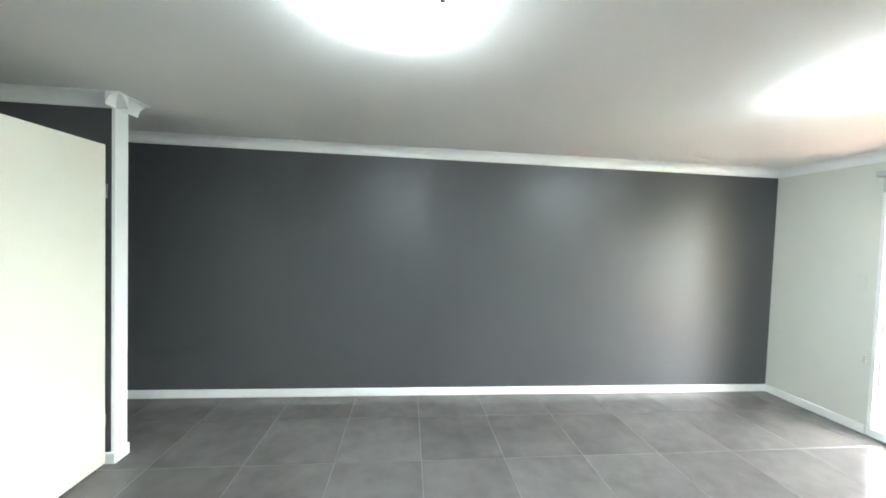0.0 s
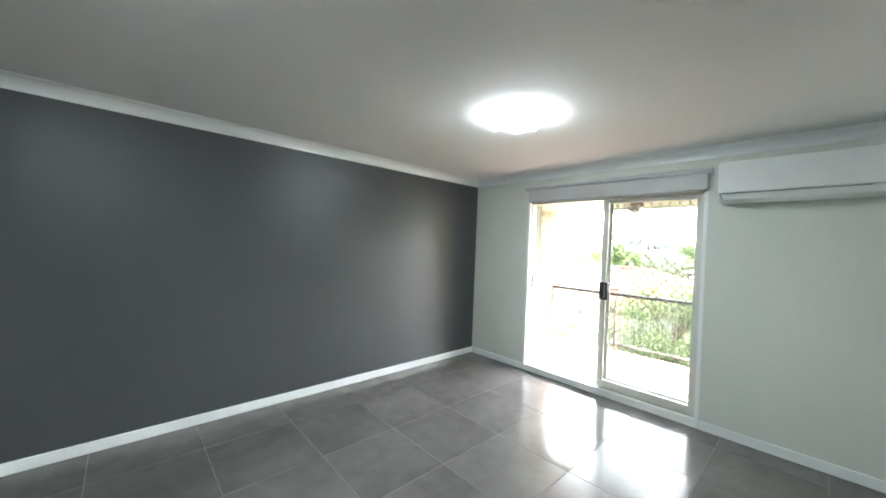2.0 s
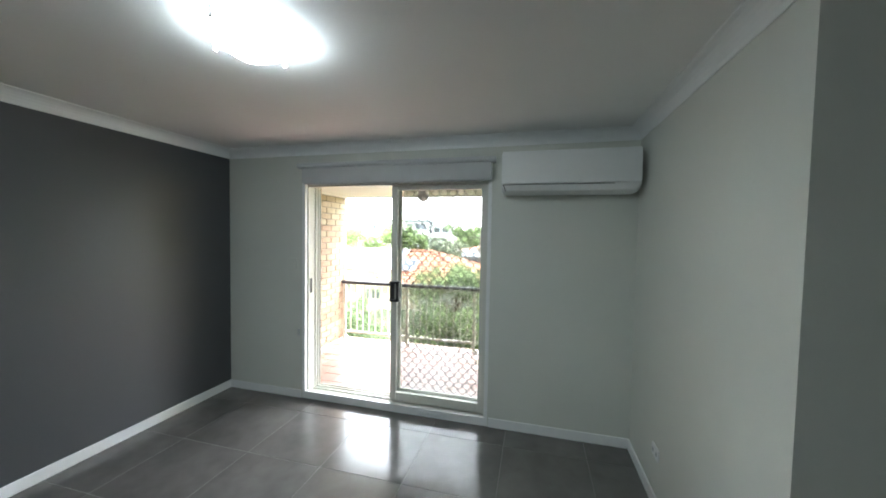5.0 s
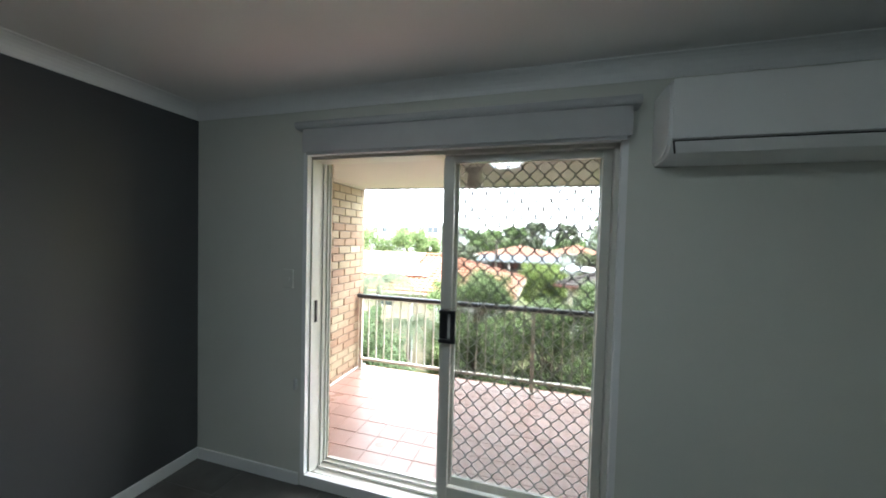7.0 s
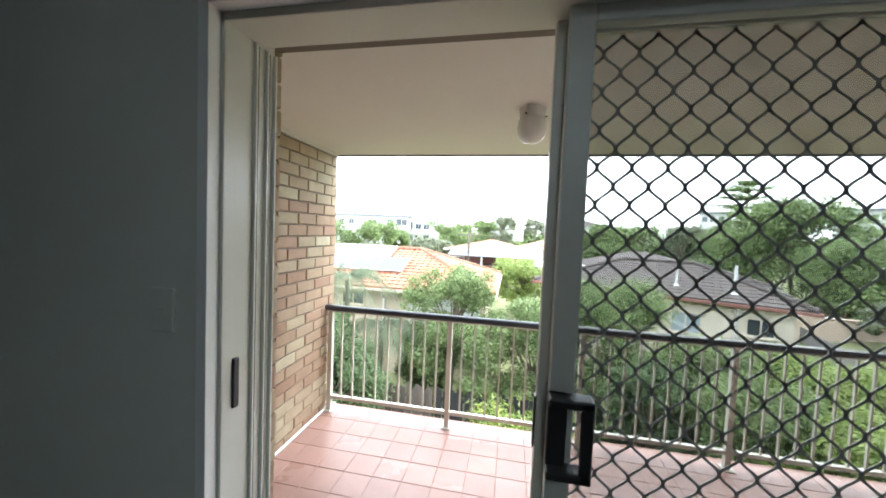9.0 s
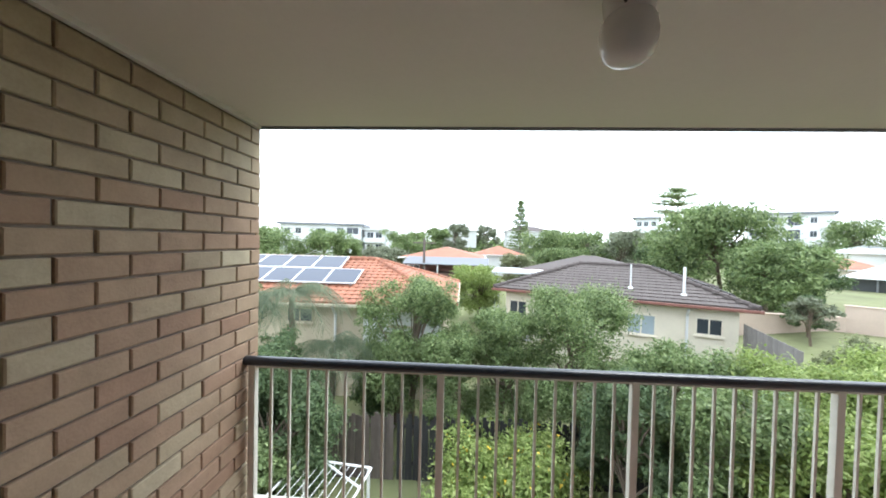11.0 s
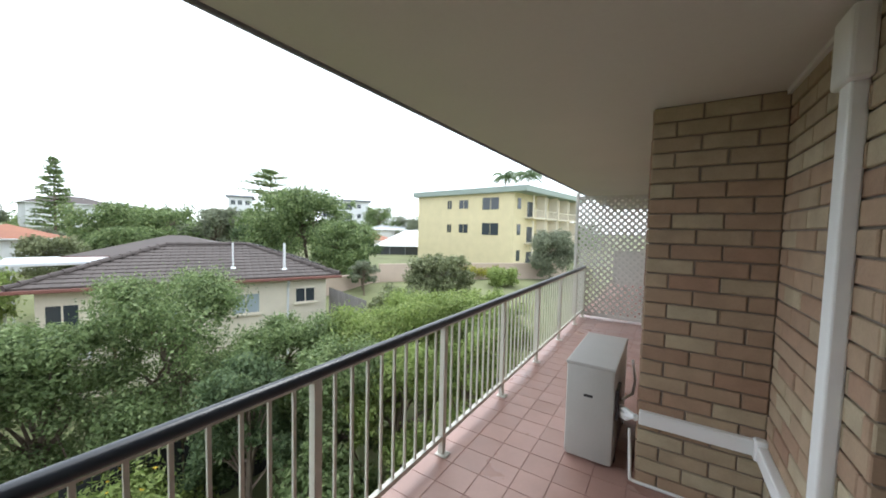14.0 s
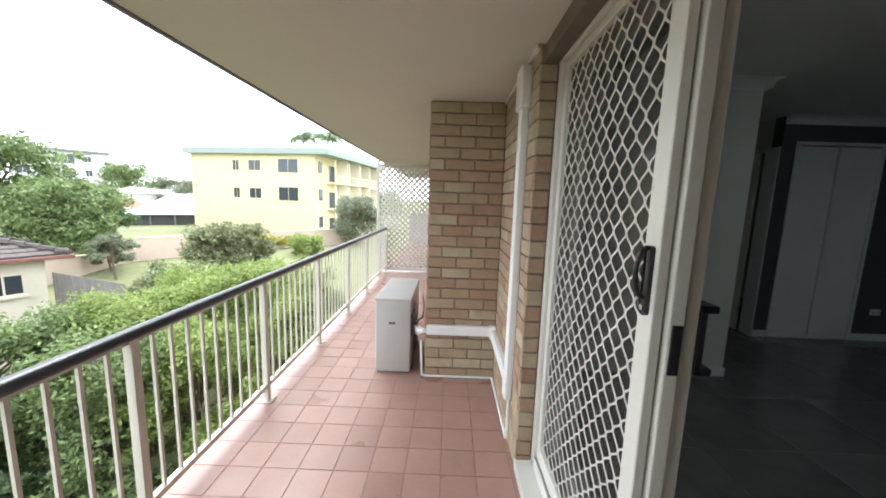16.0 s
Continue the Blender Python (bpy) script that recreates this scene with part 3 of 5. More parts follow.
def brick_mesh(w, d, h, m):
    key = (round(w, 3), round(d, 3), round(h, 3), m.name)
    if key not in BRICK_MESH:
        bm = bmesh.new()
        box(bm, -w / 2, w / 2, -d / 2, d / 2, -h / 2, h / 2)
        c = 0.004
        bmesh.ops.bevel(bm, geom=[e for e in bm.edges if all(v.co.y < 0 for v in e.verts)], offset=c, segments=1, affect="EDGES")
        BRICK_MESH[key] = mesh_of("brick", bm, m)
    return BRICK_MESH[key]


COURSE, BW = 0.0857, 0.2345


def brickwork(parent, origin, turn, length, start=0.0, joined=False, whole=False):
    """Courses of bricks on a face: origin at its foot, the face looks along -y before the turn."""
    rng = random.Random(int(abs(origin[0] * 100 + origin[1] * 37)))
    m0 = pose(*origin, 0, 0, turn)
    pts = []
    for c in range(26):
        z = (c + 0.5) * COURSE
        x = -BW / 2 if (c % 2 == 0) else 0.0
        x -= start
        if whole:
            x = 0.0
        while x < length - 0.01:
            a, b = max(0.0, x), min(length, x + (length if whole else BW))
            if b - a > 0.03:
                w = b - a - (0.0 if whole else 0.009)
                h = COURSE - 0.0095
                m = m0 @ Matrix.Translation(((a + b) / 2 + rng.uniform(-1, 1) * 0.0015, 0.012 + rng.uniform(-1, 1) * 0.0025, z)) @ Matrix.Rotation(rng.uniform(-1, 1) * 0.006, 4, "Y")
                if joined:
                    pts.append((m, w, h))
                else:
                    pale = rng.random() < (0.9 if c in (2, 3) or c > 20 else 0.2)
                    ob = new("brick", brick_mesh(w, 0.03, h, BRICK_PALE if pale else BRICK))
                    ob.parent = parent
                    ob.matrix_local = m
            x += length if whole else BW
    if joined:
        bm = bmesh.new()
        for m, w, h in pts:
            r = bmesh.ops.create_cube(bm, size=1)["verts"]
            for v in r:
                v.co = m @ Vector((v.co.x * w, v.co.y * 0.03, v.co.z * h))
        ob = part("bricks", bm, BRICK_FAR, parent)
        ob["kind"] = "stuff"


def post_positions():
    return [2.81, 1.795, 0.79, -0.22, -1.23, -2.24, -3.25]


def railing():
    t = thing("balcony_railing", "cream painted steel balustrade with a black top rail", "railing", (7.01, 0, ZF))
    y0, y1 = -3.9, 3.87
    top = 0.90
    bm = bmesh.new()
    ring = [(0.032 * math.cos(a), 0.026 * math.sin(a)) for a in np.linspace(0, 2 * math.pi, 17)[:-1]]
    prism(bm, ring, lambda a, b: Vector((a, y0, top + b)), (0, y1 - y0 + 0.03, 0))
    part("top_rail", bm, RAIL_BLACK, t, "black rounded handrail", smooth=True)
    bm = bmesh.new()
    box(bm, -0.016, 0.016, y0, y1, 0.105, 0.135, bevel=0.003)
    part("bottom_rail", bm, RAIL_WHITE, t)
    bm = bmesh.new()
    box(bm, -0.012, 0.012, y0, y1, top - 0.034, top - 0.022, bevel=0.002)
    part("rail_strap", bm, RAIL_WHITE, t)
    posts = post_positions()
    post_me = bmesh.new()
    box(post_me, -0.019, 0.019, -0.019, 0.019, 0.0, top - 0.02, bevel=0.002)
    post_me = mesh_of("post", post_me, RAIL_WHITE)
    foot = bmesh.new()
    box(foot, -0.05, 0.035, -0.035, 0.035, 0.0, 0.008, bevel=0.002)
    for s in (-1, 1):
        rod(foot, (-0.036, s * 0.022, 0.006), (-0.036, s * 0.022, 0.014), 0.006, seg=6)
    foot = mesh_of("foot_plate", foot, RAIL_WHITE)
    bal = bmesh.new()
    box(bal, -0.0065, 0.0065, -0.0065, 0.0065, 0.13, top - 0.03)
    bal = mesh_of("baluster", bal, RAIL_WHITE)
    ends = [y1 - 0.015] + posts + [y0 + 0.02]
    for y in ends:
        p = new("post", post_me)
        p.parent, p.location = t, (0, y, 0)
        f = new("foot_plate", foot)
        f.parent = p
    for a, b in zip(ends, ends[1:]):
        n = 9 if abs(a - b) > 0.8 else 5
        for k in range(1, n + 1):
            o = new("baluster", bal)
            o.parent, o.location = t, (0, a + (b - a) * k / (n + 1), 0)
    return t


railing()


def lattice_screen():
    t = thing("lattice_screen", "cream timber lattice privacy screen closing the balcony end", "lattice screen", (0, -3.95, ZF))
    x0, x1, z0, z1 = 5.94, 7.2, 0.06, 2.16
    for b in ((7.15, 7.2, -0.03, 0.03, 0.0, 2.228), (5.91, 5.95, -0.03, 0.03, 0.0, 2.228)):
        bm = bmesh.new()
        box(bm, *b, bevel=0.003)
        part("post", bm, LATTICE, t)
    for z in (0.03, 2.12):
        bm = bmesh.new()
        box(bm, 5.95, 7.15, -0.02, 0.02, z, z + 0.05, bevel=0.003)
        part("rail", bm, LATTICE, t)
    for s, y in ((1, 0.004), (-1, -0.004)):
        step = 0.112
        L = 3.6
        k = -40
        while k < 60:
            cx = 5.95 + k * step
            # a strip through (cx, z0) leaning s * 45 degrees, cut to the frame
            pts = []
            for z in (z0, z1):
                pts.append((cx + s * (z - z0), z))
            (xa, za), (xb, zb) = pts
            def at_x(x):
                return za + (x - xa) / (xb - xa) * (zb - za)
            lo, hi = sorted((xa, xb))
            if hi > 5.96 and lo < 7.14:
                a, b = max(lo, 5.955), min(hi, 7.145)
                if b - a > 0.02:
                    rodp, rodq = Vector((a, y, at_x(a))), Vector((b, y, at_x(b)))
                    d = (rodq - rodp).normalized()
                    nrm = Vector((-d.z, 0, d.x)) * 0.0205
                    bm = bmesh.new()
                    v = [bm.verts.new(p + o + Vector((0, q, 0))) for q in (-0.004, 0.004) for p, o in ((rodp, -nrm), (rodq, -nrm), (rodq, nrm), (rodp, nrm))]
                    for f in ((0, 1, 2, 3), (7, 6, 5, 4), (0, 4, 5, 1), (1, 5, 6, 2), (2, 6, 7, 3), (3, 7, 4, 0)):
                        bm.faces.new([v[i] for i in f])
                    part("slat", bm, LATTICE, t)
            k += 1
    return t


lattice_screen()


def outdoor_unit():
    t = thing("condenser_unit", "weathered cream air-conditioning condenser standing on the tiles", "condenser unit", (6.16, -0.06, ZF))
    bm = bmesh.new()
    box(bm, -0.135, 0.165, -0.4, 0.385, 0.012, 0.655, bevel=0.024)
    part("casing", bm, CONDENSER, t, smooth=True)
    bm = bmesh.new()
    box(bm, -0.138, 0.168, -0.403, 0.389, 0.635, 0.66, bevel=0.008)
    part("lid", bm, CONDENSER, t)
    for y in (-0.28, 0.26):
        bm = bmesh.new()
        box(bm, -0.14, 0.17, y - 0.025, y + 0.025, 0.0, 0.03, bevel=0.004)
        part("foot", bm, BLACK, t)
    bm = bmesh.new()
    box(bm, -0.005, 0.05, 0.384, 0.3885, 0.44, 0.458, bevel=0.003)
    part("hand_grip", bm, BLACK, t, "small dark grip slot")
    bm = bmesh.new()
    box(bm, -0.155, -0.134, 0.2, 0.37, 0.33, 0.52, bevel=0.004)
    part("valve_cover", bm, BLACK, t, "dark valve cover")
    bm = bmesh.new()
    for k in range(9):
        bmesh.ops.create_cone(bm, cap_ends=False, segments=24, radius1=0.03 + 0.024 * k, radius2=0.03 + 0.024 * k, depth=0.006,
                              matrix=Matrix.Translation((0.168, -0.1, 0.35)) @ Matrix.Rotation(math.pi / 2, 4, "Y"))
    bmesh.ops.solidify(bm, geom=bm.faces[:], thickness=0.003)
    part("fan_guard", bm, CONDENSER, t)
    for k, (z, r) in enumerate(((0.40, 0.016), (0.37, 0.02), (0.345, 0.012))):
        bm = bmesh.new()
        p = [(-0.15, 0.31, z), (-0.20, 0.35, z + 0.004), (-0.255, 0.413, 0.398 + 0.008 * k)]
        for a, b in zip(p, p[1:]):
            rod(bm, a, b, r, seg=10)
        part("refrigerant_pipe", bm, PLASTIC, t, "white lagged pipe", smooth=True)
    bm = bmesh.new()
    q = [(-0.2, 0.0, 0.62), (-0.225, 0.06, 0.5), (-0.215, 0.1, 0.42), (-0.16, 0.2, 0.4)]
    for a, b in zip(q, q[1:]):
        rod(bm, a, b, 0.009, seg=8)
    part("cable", bm, PLASTIC, t, "looped white cable", smooth=True)
    return t


outdoor_unit()


def conduit():
    t = thing("pipe_duct", "white plastic pipe duct run down the brick to the condenser", "pipe duct", (XO, 0, ZF))
    w, c = 0.042, 1.122
    bm = bmesh.new()
    box(bm, 0.0, 0.045, c - w, c + w, 0.36, 2.05, bevel=0.008)
    part("riser", bm, PLASTIC, t, "upright white duct")
    bm = bmesh.new()
    box(bm, 0.0, 0.06, c - w - 0.03, c + w + 0.03, 1.98, 2.2, bevel=0.012)
    part("wall_cap", bm, PLASTIC, t, "white wall cap under the soffit")
    bm = bmesh.new()
    box(bm, 0.0, 0.05, c - w - 0.004, c + w + 0.004, 0.30, 0.42, bevel=0.012)
    part("elbow", bm, PLASTIC, t)
    bm = bmesh.new()
    box(bm, 0.0, 0.045, 0.35, 1.1, 0.37, 0.45, bevel=0.008)
    part("run", bm, PLASTIC, t)
    bm = bmesh.new()
    box(bm, 0.0, 0.57, 0.35, 0.395, 0.385, 0.465, bevel=0.008)
    part("run", bm, PLASTIC, t)
    bm = bmesh.new()
    box(bm, 0.0, 0.055, 0.35, 0.405, 0.365, 0.475, bevel=0.01)
    part("corner_piece", bm, PLASTIC, t)
    bm = bmesh.new()
    path = [(0.62, 0.3, 0.3), (0.6, 0.36, 0.02), (0.58, 0.36, 0.012), (0.012, 0.36, 0.012), (0.012, 1.1, 0.012), (0.012, 1.12, 0.1), (0.012, 1.12, 0.33)]
    for a, b in zip(path, path[1:]):
        rod(bm, a, b, 0.009, seg=10)
        bmesh.ops.create_uvsphere(bm, u_segments=8, v_segments=6, radius=0.009, matrix=Matrix.Translation(b))
    part("drain_hose", bm, PLASTIC, t, "thin white drain hose along the floor", smooth=True)
    return t


conduit()
bm = bmesh.new()
path = [(XO + 0.02, YB - 0.014, ZF + 0.012), (7.0, YB - 0.014, ZF + 0.012), (7.06, YB - 0.03, ZF + 0.02), (7.1, YB - 0.05, ZF + 0.012)]
for a, b in zip(path, path[1:]):
    rod(bm, a, b, 0.011, seg=10)
    bmesh.ops.create_uvsphere(bm, u_segments=8, v_segments=6, radius=0.011, matrix=Matrix.Translation(b))
solid("drain_hose", bm, PLASTIC, "thin white drain hose along the foot of the brick", "hose", smooth=True)


def balcony_lamp():
    t = thing("balcony_light", "unlit opal glass bowl light on the soffit", "ceiling light", (6.1, 2.29, ZB))
    bm = bmesh.new()
    rod(bm, (0, 0, -0.05), (0, 0, 0), 0.06, 0.066, seg=24)
    part("gallery", bm, OPAL, t, "cream lamp holder", smooth=True)
    bm = bmesh.new()
    prof = [(0.056, -0.045), (0.066, -0.06), (0.072, -0.09), (0.07, -0.12), (0.06, -0.148), (0.04, -0.165), (0.013, -0.172)]
    rings = [[bm.verts.new((r * math.cos(a), r * math.sin(a), z)) for a in np.linspace(0, 2 * math.pi, 25)[:-1]] for r, z in prof]
    for p, q in zip(rings, rings[1:]):
        for k in range(24):
            bm.faces.new((p[k], p[(k + 1) % 24], q[(k + 1) % 24], q[k]))
    bm.faces.new(rings[-1])
    bmesh.ops.recalc_face_normals(bm, faces=bm.faces)
    part("bowl", bm, OPAL, t, "opal glass bowl", smooth=True)
    for a in (0.5, 2.6, 4.7):
        bm = bmesh.new()
        rod(bm, (0.06 * math.cos(a), 0.06 * math.sin(a), -0.04), (0.073 * math.cos(a), 0.073 * math.sin(a), -0.04), 0.004, seg=6)
        part("screw", bm, BLACK, t)
    return t


balcony_lamp()


# ---- outdoors: ground ----
def smooth(a, b, v):
    k = min(1.0, max(0.0, (v - a) / (b - a)))
    return k * k * (3 - 2 * k)


def ground_z(x, y):
    return -4.9 + 1.8 * max(smooth(6, 19, -y), smooth(24, 40, x)) + 1.6 * smooth(55, 110, max(x, -y))


def ground():
    bm = bmesh.new()
    ticks = [-1500, -600, -250, -120] + list(range(-90, 131, 4)) + [160, 250, 600, 1500]
    g = [[bm.verts.new((x, y, ground_z(x, y) + 0.08 * noise.noise(Vector((x * 0.15, y * 0.15, 0))))) for y in ticks] for x in ticks]
    for i in range(len(ticks) - 1):
        for j in range(len(ticks) - 1):
            bm.faces.new((g[i][j], g[i + 1][j], g[i + 1][j + 1], g[i][j + 1]))
    return solid("ground", bm, GRASS, "worn suburban lawn sloping up behind the gardens", "ground", kind="structure", smooth=True)


ground()
boxes("wall_building_below", BRICK_FAR, "brick wall of the flats below the balcony", "wall", (-3.7, 5.31, -9.1, 4.14, -5.2, -0.26))

# ---- outdoors: houses ----
def roof_tiles(origin, u, v, n, inside, lu, lv, w=0.3, h=0.33, roll=0.04):
    """Lapped roof tiles on one slope, as corner points for quads()."""
    out = []
    r = int(lv / h) + 1
    for j in range(r):
        for i in range(int(lu / w) + 1):
            a0, a1, b0, b1 = i * w, i * w + w, j * h, min(lv, j * h + h + 0.04)
            if not inside((a0 + a1) / 2, (b0 + min(lv, b0 + h)) / 2):
                continue
            for c0, c1, k0, k1 in ((0.0, 0.28, 0.012, 0.012 + roll), (0.28, 0.72, 0.012 + roll, 0.012 + roll), (0.72, 1.0, 0.012 + roll, 0.012)):
                p = [origin + u * (a0 + w * c0) + v * b0 + n * (0.03 + k0), origin + u * (a0 + w * c1) + v * b0 + n * (0.03 + k1),
                     origin + u * (a0 + w * c1) + v * b1 + n * k1, origin + u * (a0 + w * c0) + v * b1 + n * k0]
                out.append([tuple(q) for q in p])
            out.append([tuple(origin + u * a0 + v * b0 + n * 0.0), tuple(origin + u * a1 + v * b0 + n * 0.0), tuple(origin + u * a1 + v * b0 + n * (0.035 + roll)), tuple(origin + u * a0 + v * b0 + n * (0.035 + roll))])
    return out


def window(parent, x0, x1, z0, z1, y, pane_mat, sill=True, frame_mat=None):
    bm = bmesh.new()
    f = 0.05
    xm = (x0 + x1) / 2
    for b in ((x0 - f, x0, y - 0.05, y + 0.02, z0 - f, z1 + f), (x1, x1 + f, y - 0.05, y + 0.02, z0 - f, z1 + f), (x0, x1, y - 0.05, y + 0.02, z1, z1 + f), (x0, x1, y - 0.05, y + 0.02, z0 - f, z0), (xm - 0.025, xm + 0.025, y - 0.04, y + 0.02, z0, z1)):
        box(bm, *b)
    w = part("window", bm, frame_mat or FAR_WHITE, parent)
    for a, b in ((x0, xm - 0.025), (xm + 0.025, x1)):
        bm = bmesh.new()
        box(bm, a, b, y - 0.02, y - 0.005, z0, z1)
        part("pane", bm, pane_mat if a == x0 else random.choice((PANE_DARK, pane_mat)), w)
    if sill:
        bm = bmesh.new()
        box(bm, x0 - 0.1, x1 + 0.1, y - 0.12, y, z0 - 0.13, z0 - f, bevel=0.01)
        part("sill", bm, frame_mat or FAR_WHITE, w)
    return w


def hip_house(label, at, turn, length, width, eave, ridge, wall_mat, tile_mat, fascia_mat, base, tiles=True, name="house", roll=0.04):
    """A hipped house; local x along the front, the front looks along -y. Eave and ridge heights are over the base."""
    t = thing(name, label, "house", (at[0], at[1], base), turn)
    L, W, o = length / 2, width / 2, 0.5
    bm = bmesh.new()
    box(bm, -L + o, L - o, -W + o, W - o, -0.4, eave - 0.12)
    part("wall", bm, wall_mat, t)
    rise = ridge - eave
    r = max(0.05, L - W)
    P = [Vector(p) for p in ((-L, -W, eave), (L, -W, eave), (L, W, eave), (-L, W, eave), (-r, 0, ridge), (r, 0, ridge))]
    bm = bmesh.new()
    vs = [bm.verts.new(p) for p in P]
    under = [bm.verts.new(p - Vector((0, 0, 0.12))) for p in P[:4]]
    for f in ((0, 1, 5, 4), (1, 2, 5), (2, 3, 4, 5), (3, 0, 4)):
        bm.faces.new([vs[k] for k in f])
    for k in range(4):
        bm.faces.new((vs[k], under[k], under[(k + 1) % 4], vs[(k + 1) % 4]))
    bm.faces.new(under)
    bmesh.ops.recalc_face_normals(bm, faces=bm.faces)
    roof = part("roof", bm, tile_mat, t)
    if tiles:
        pts = []
        for a, b, c in ((0, 1, True), (1, 2, False), (3, 0, False)):
            u = (P[b] - P[a]).normalized()
            half = (P[b] - P[a]).length / 2
            inward = Vector((-u.y, u.x, 0))
            run = W if c else L - r
            v = (inward * run + Vector((0, 0, rise))).normalized()
            lv = math.hypot(run, rise)
            n = u.cross(v)
            flat = r if c else 0.0
            pts += roof_tiles(P[a], u, v, n, lambda p, q: min(p, 2 * half - p) > q / lv * (half - flat) - 0.05, 2 * half, lv, roll=roll)
        q = quads("roof_tiles", pts, tile_mat, roof)
        q["kind"] = "stuff"
        bm = bmesh.new()
        for a, b in ((4, 5), (0, 4), (1, 5), (2, 5), (3, 4)):
            d = P[b] - P[a]
            k = int(d.length / 0.36)
            for i in range(k):
                p, s = P[a] + d * (i / k), P[a] + d * ((i + 1.04) / k)
                up = Vector((0, 0, 0.055))
                rod(bm, p + up * 1.3, s + up, 0.11, 0.09, seg=8)
        part("ridge_caps", bm, tile_mat, roof)["kind"] = "stuff"
    bm = bmesh.new()
    for b in ((-L, L, -W - 0.1, -W, eave - 0.14, eave - 0.02), (-L, L, W, W + 0.1, eave - 0.14, eave - 0.02), (-L - 0.1, -L, -W - 0.1, W + 0.1, eave - 0.14, eave - 0.02), (L, L + 0.1, -W - 0.1, W + 0.1, eave - 0.14, eave - 0.02)):
        box(bm, *b, bevel=0.02)
    part("gutter", bm, fascia_mat, t)
    return t


def downpipe(t, x, y, z0, z1, m):
    bm = bmesh.new()
    rod(bm, (x, y, z0), (x, y, z1), 0.05, seg=10)
    rod(bm, (x, y, z1), (x, y - 0.35, z1 + 0.3), 0.05, seg=10)
    part("downpipe", bm, m, t)


# orange-tiled brick house with solar panels
h1 = hip_house("cream brick house with an orange tiled hip roof and solar panels", (22.7, 12.4), -90, 19.0, 8.4, 3.9, 5.4, CREAM, ORANGE_TILE, CREAM, -4.9)
for x0, x1, m in ((-2.6, -1.6, PANE_DARK), (-0.6, 0.4, PANE_DARK), (3.6, 4.5, PANE_DARK)):
    window(h1, x0 + 3.2, x1 + 3.2, 3.05, 3.55, -3.7, m, frame_mat=CREAM)
downpipe(h1, 4.6, -3.78, 0, 3.4, FAR_WHITE)
for k in range(14):
    bm = bmesh.new()
    prism(bm, [(-3.70, 0.0), (-3.775, 0.0), (-3.73, 0.15), (-3.70, 0.15)], lambda a, b: Vector((5.75, a, 1.6 + k * 0.14 + b)), (3.15, 0, 0))
    part("weatherboard", bm, FAR_WHITE, h1)
slope = math.atan2(1.5, 4.2)
for s0, right, count in ((2.92, 3.95, 8), (1.42, 5.1, 9), (-0.08, 0.75, 4)):
    for k in range(count):
        p = thing("solar_panel", "blue solar panel in a pale frame on the tiled roof", "solar panel", group="roof solar panels")
        m = Matrix.Translation((22.7, 12.4, -4.9)) @ Matrix.Rotation(radians(-90), 4, "Z") @ Matrix.Translation((right - 1.4 * (k + 0.5), -4.2, 3.9)) @ Matrix.Rotation(slope, 4, "X") @ Matrix.Translation((0, s0 + 0.72, 0.16))
        p.matrix_world = m
        bm = bmesh.new()
        box(bm, -0.69, 0.69, -0.7, 0.7, 0.0, 0.03)
        part("glass_face", bm, SOLAR, p)
        bm = bmesh.new()
        for b in ((-0.7, 0.7, -0.73, -0.69, -0.01, 0.042), (-0.7, 0.7, 0.69, 0.73, -0.01, 0.042), (-0.7, -0.66, -0.69, 0.69, -0.01, 0.042), (0.66, 0.7, -0.69, 0.69, -0.01, 0.042)):
            box(bm, *b)
        part("panel_frame", bm, FAR_WHITE, p)
        for x in (-0.5, 0.5):
            bm = bmesh.new()
            box(bm, x - 0.02, x + 0.02, -0.7, 0.7, -0.17, -0.01)
            part("mount_rail", bm, FAR_GREY, p)

# brown-tiled rendered house
h2 = hip_house("pale rendered house with a brown tiled hip roof", (24.28, -5.26), -115, 10.5, 7.3, 4.12, 5.35, PINKISH, BROWN_TILE, FASCIA, -4.9, roll=0.014)
F2 = -3.15
window(h2, -4.5, -3.7, 2.7, 3.45, F2, PANE_DARK, frame_mat=PINKISH)
window(h2, -2.3, -0.9, 2.55, 3.4, F2, PANE_BLUE, frame_mat=PINKISH)
window(h2, 0.9, 1.9, 2.6, 3.4, F2, PANE_BLUE, frame_mat=PINKISH)
window(h2, 3.4, 4.2, 2.9, 3.5, F2, PANE_DARK, frame_mat=PINKISH)
downpipe(h2, 3.05, F2 - 0.08, 0, 3.6, FAR_WHITE)
downpipe(h2, -2.8, F2 - 0.08, 0, 3.6, FASCIA)
bm = bmesh.new()
for i in range(7):
    box(bm, -4.65 + i * 0.2, -4.6 + i * 0.2, F2 - 0.16, F2 - 0.02, 1.5, 2.3)
for k in range(5):
    box(bm, -4.65, -3.4, F2 - 0.15, F2 - 0.03, 1.5 + k * 0.19, 1.545 + k * 0.19)
part("breeze_block_screen", bm, FAR_WHITE, h2, "pierced white breeze-block balustrade")
for x, y, h, r in ((0.95, -2.6, 1.1, 0.035), (2.95, -2.9, 1.2, 0.055)):
    z = 4.12 + (y + 3.65) / 3.65 * 1.23
    bm = bmesh.new()
    rod(bm, (x, y, z - 0.05), (x, y, z + h), r, seg=10)
    rod(bm, (x, y, z + 0.0), (x, y, z + 0.09), 0.16, 0.07, seg=10)
    part("vent_pipe", bm, FAR_WHITE, h2, "white roof vent pipe")
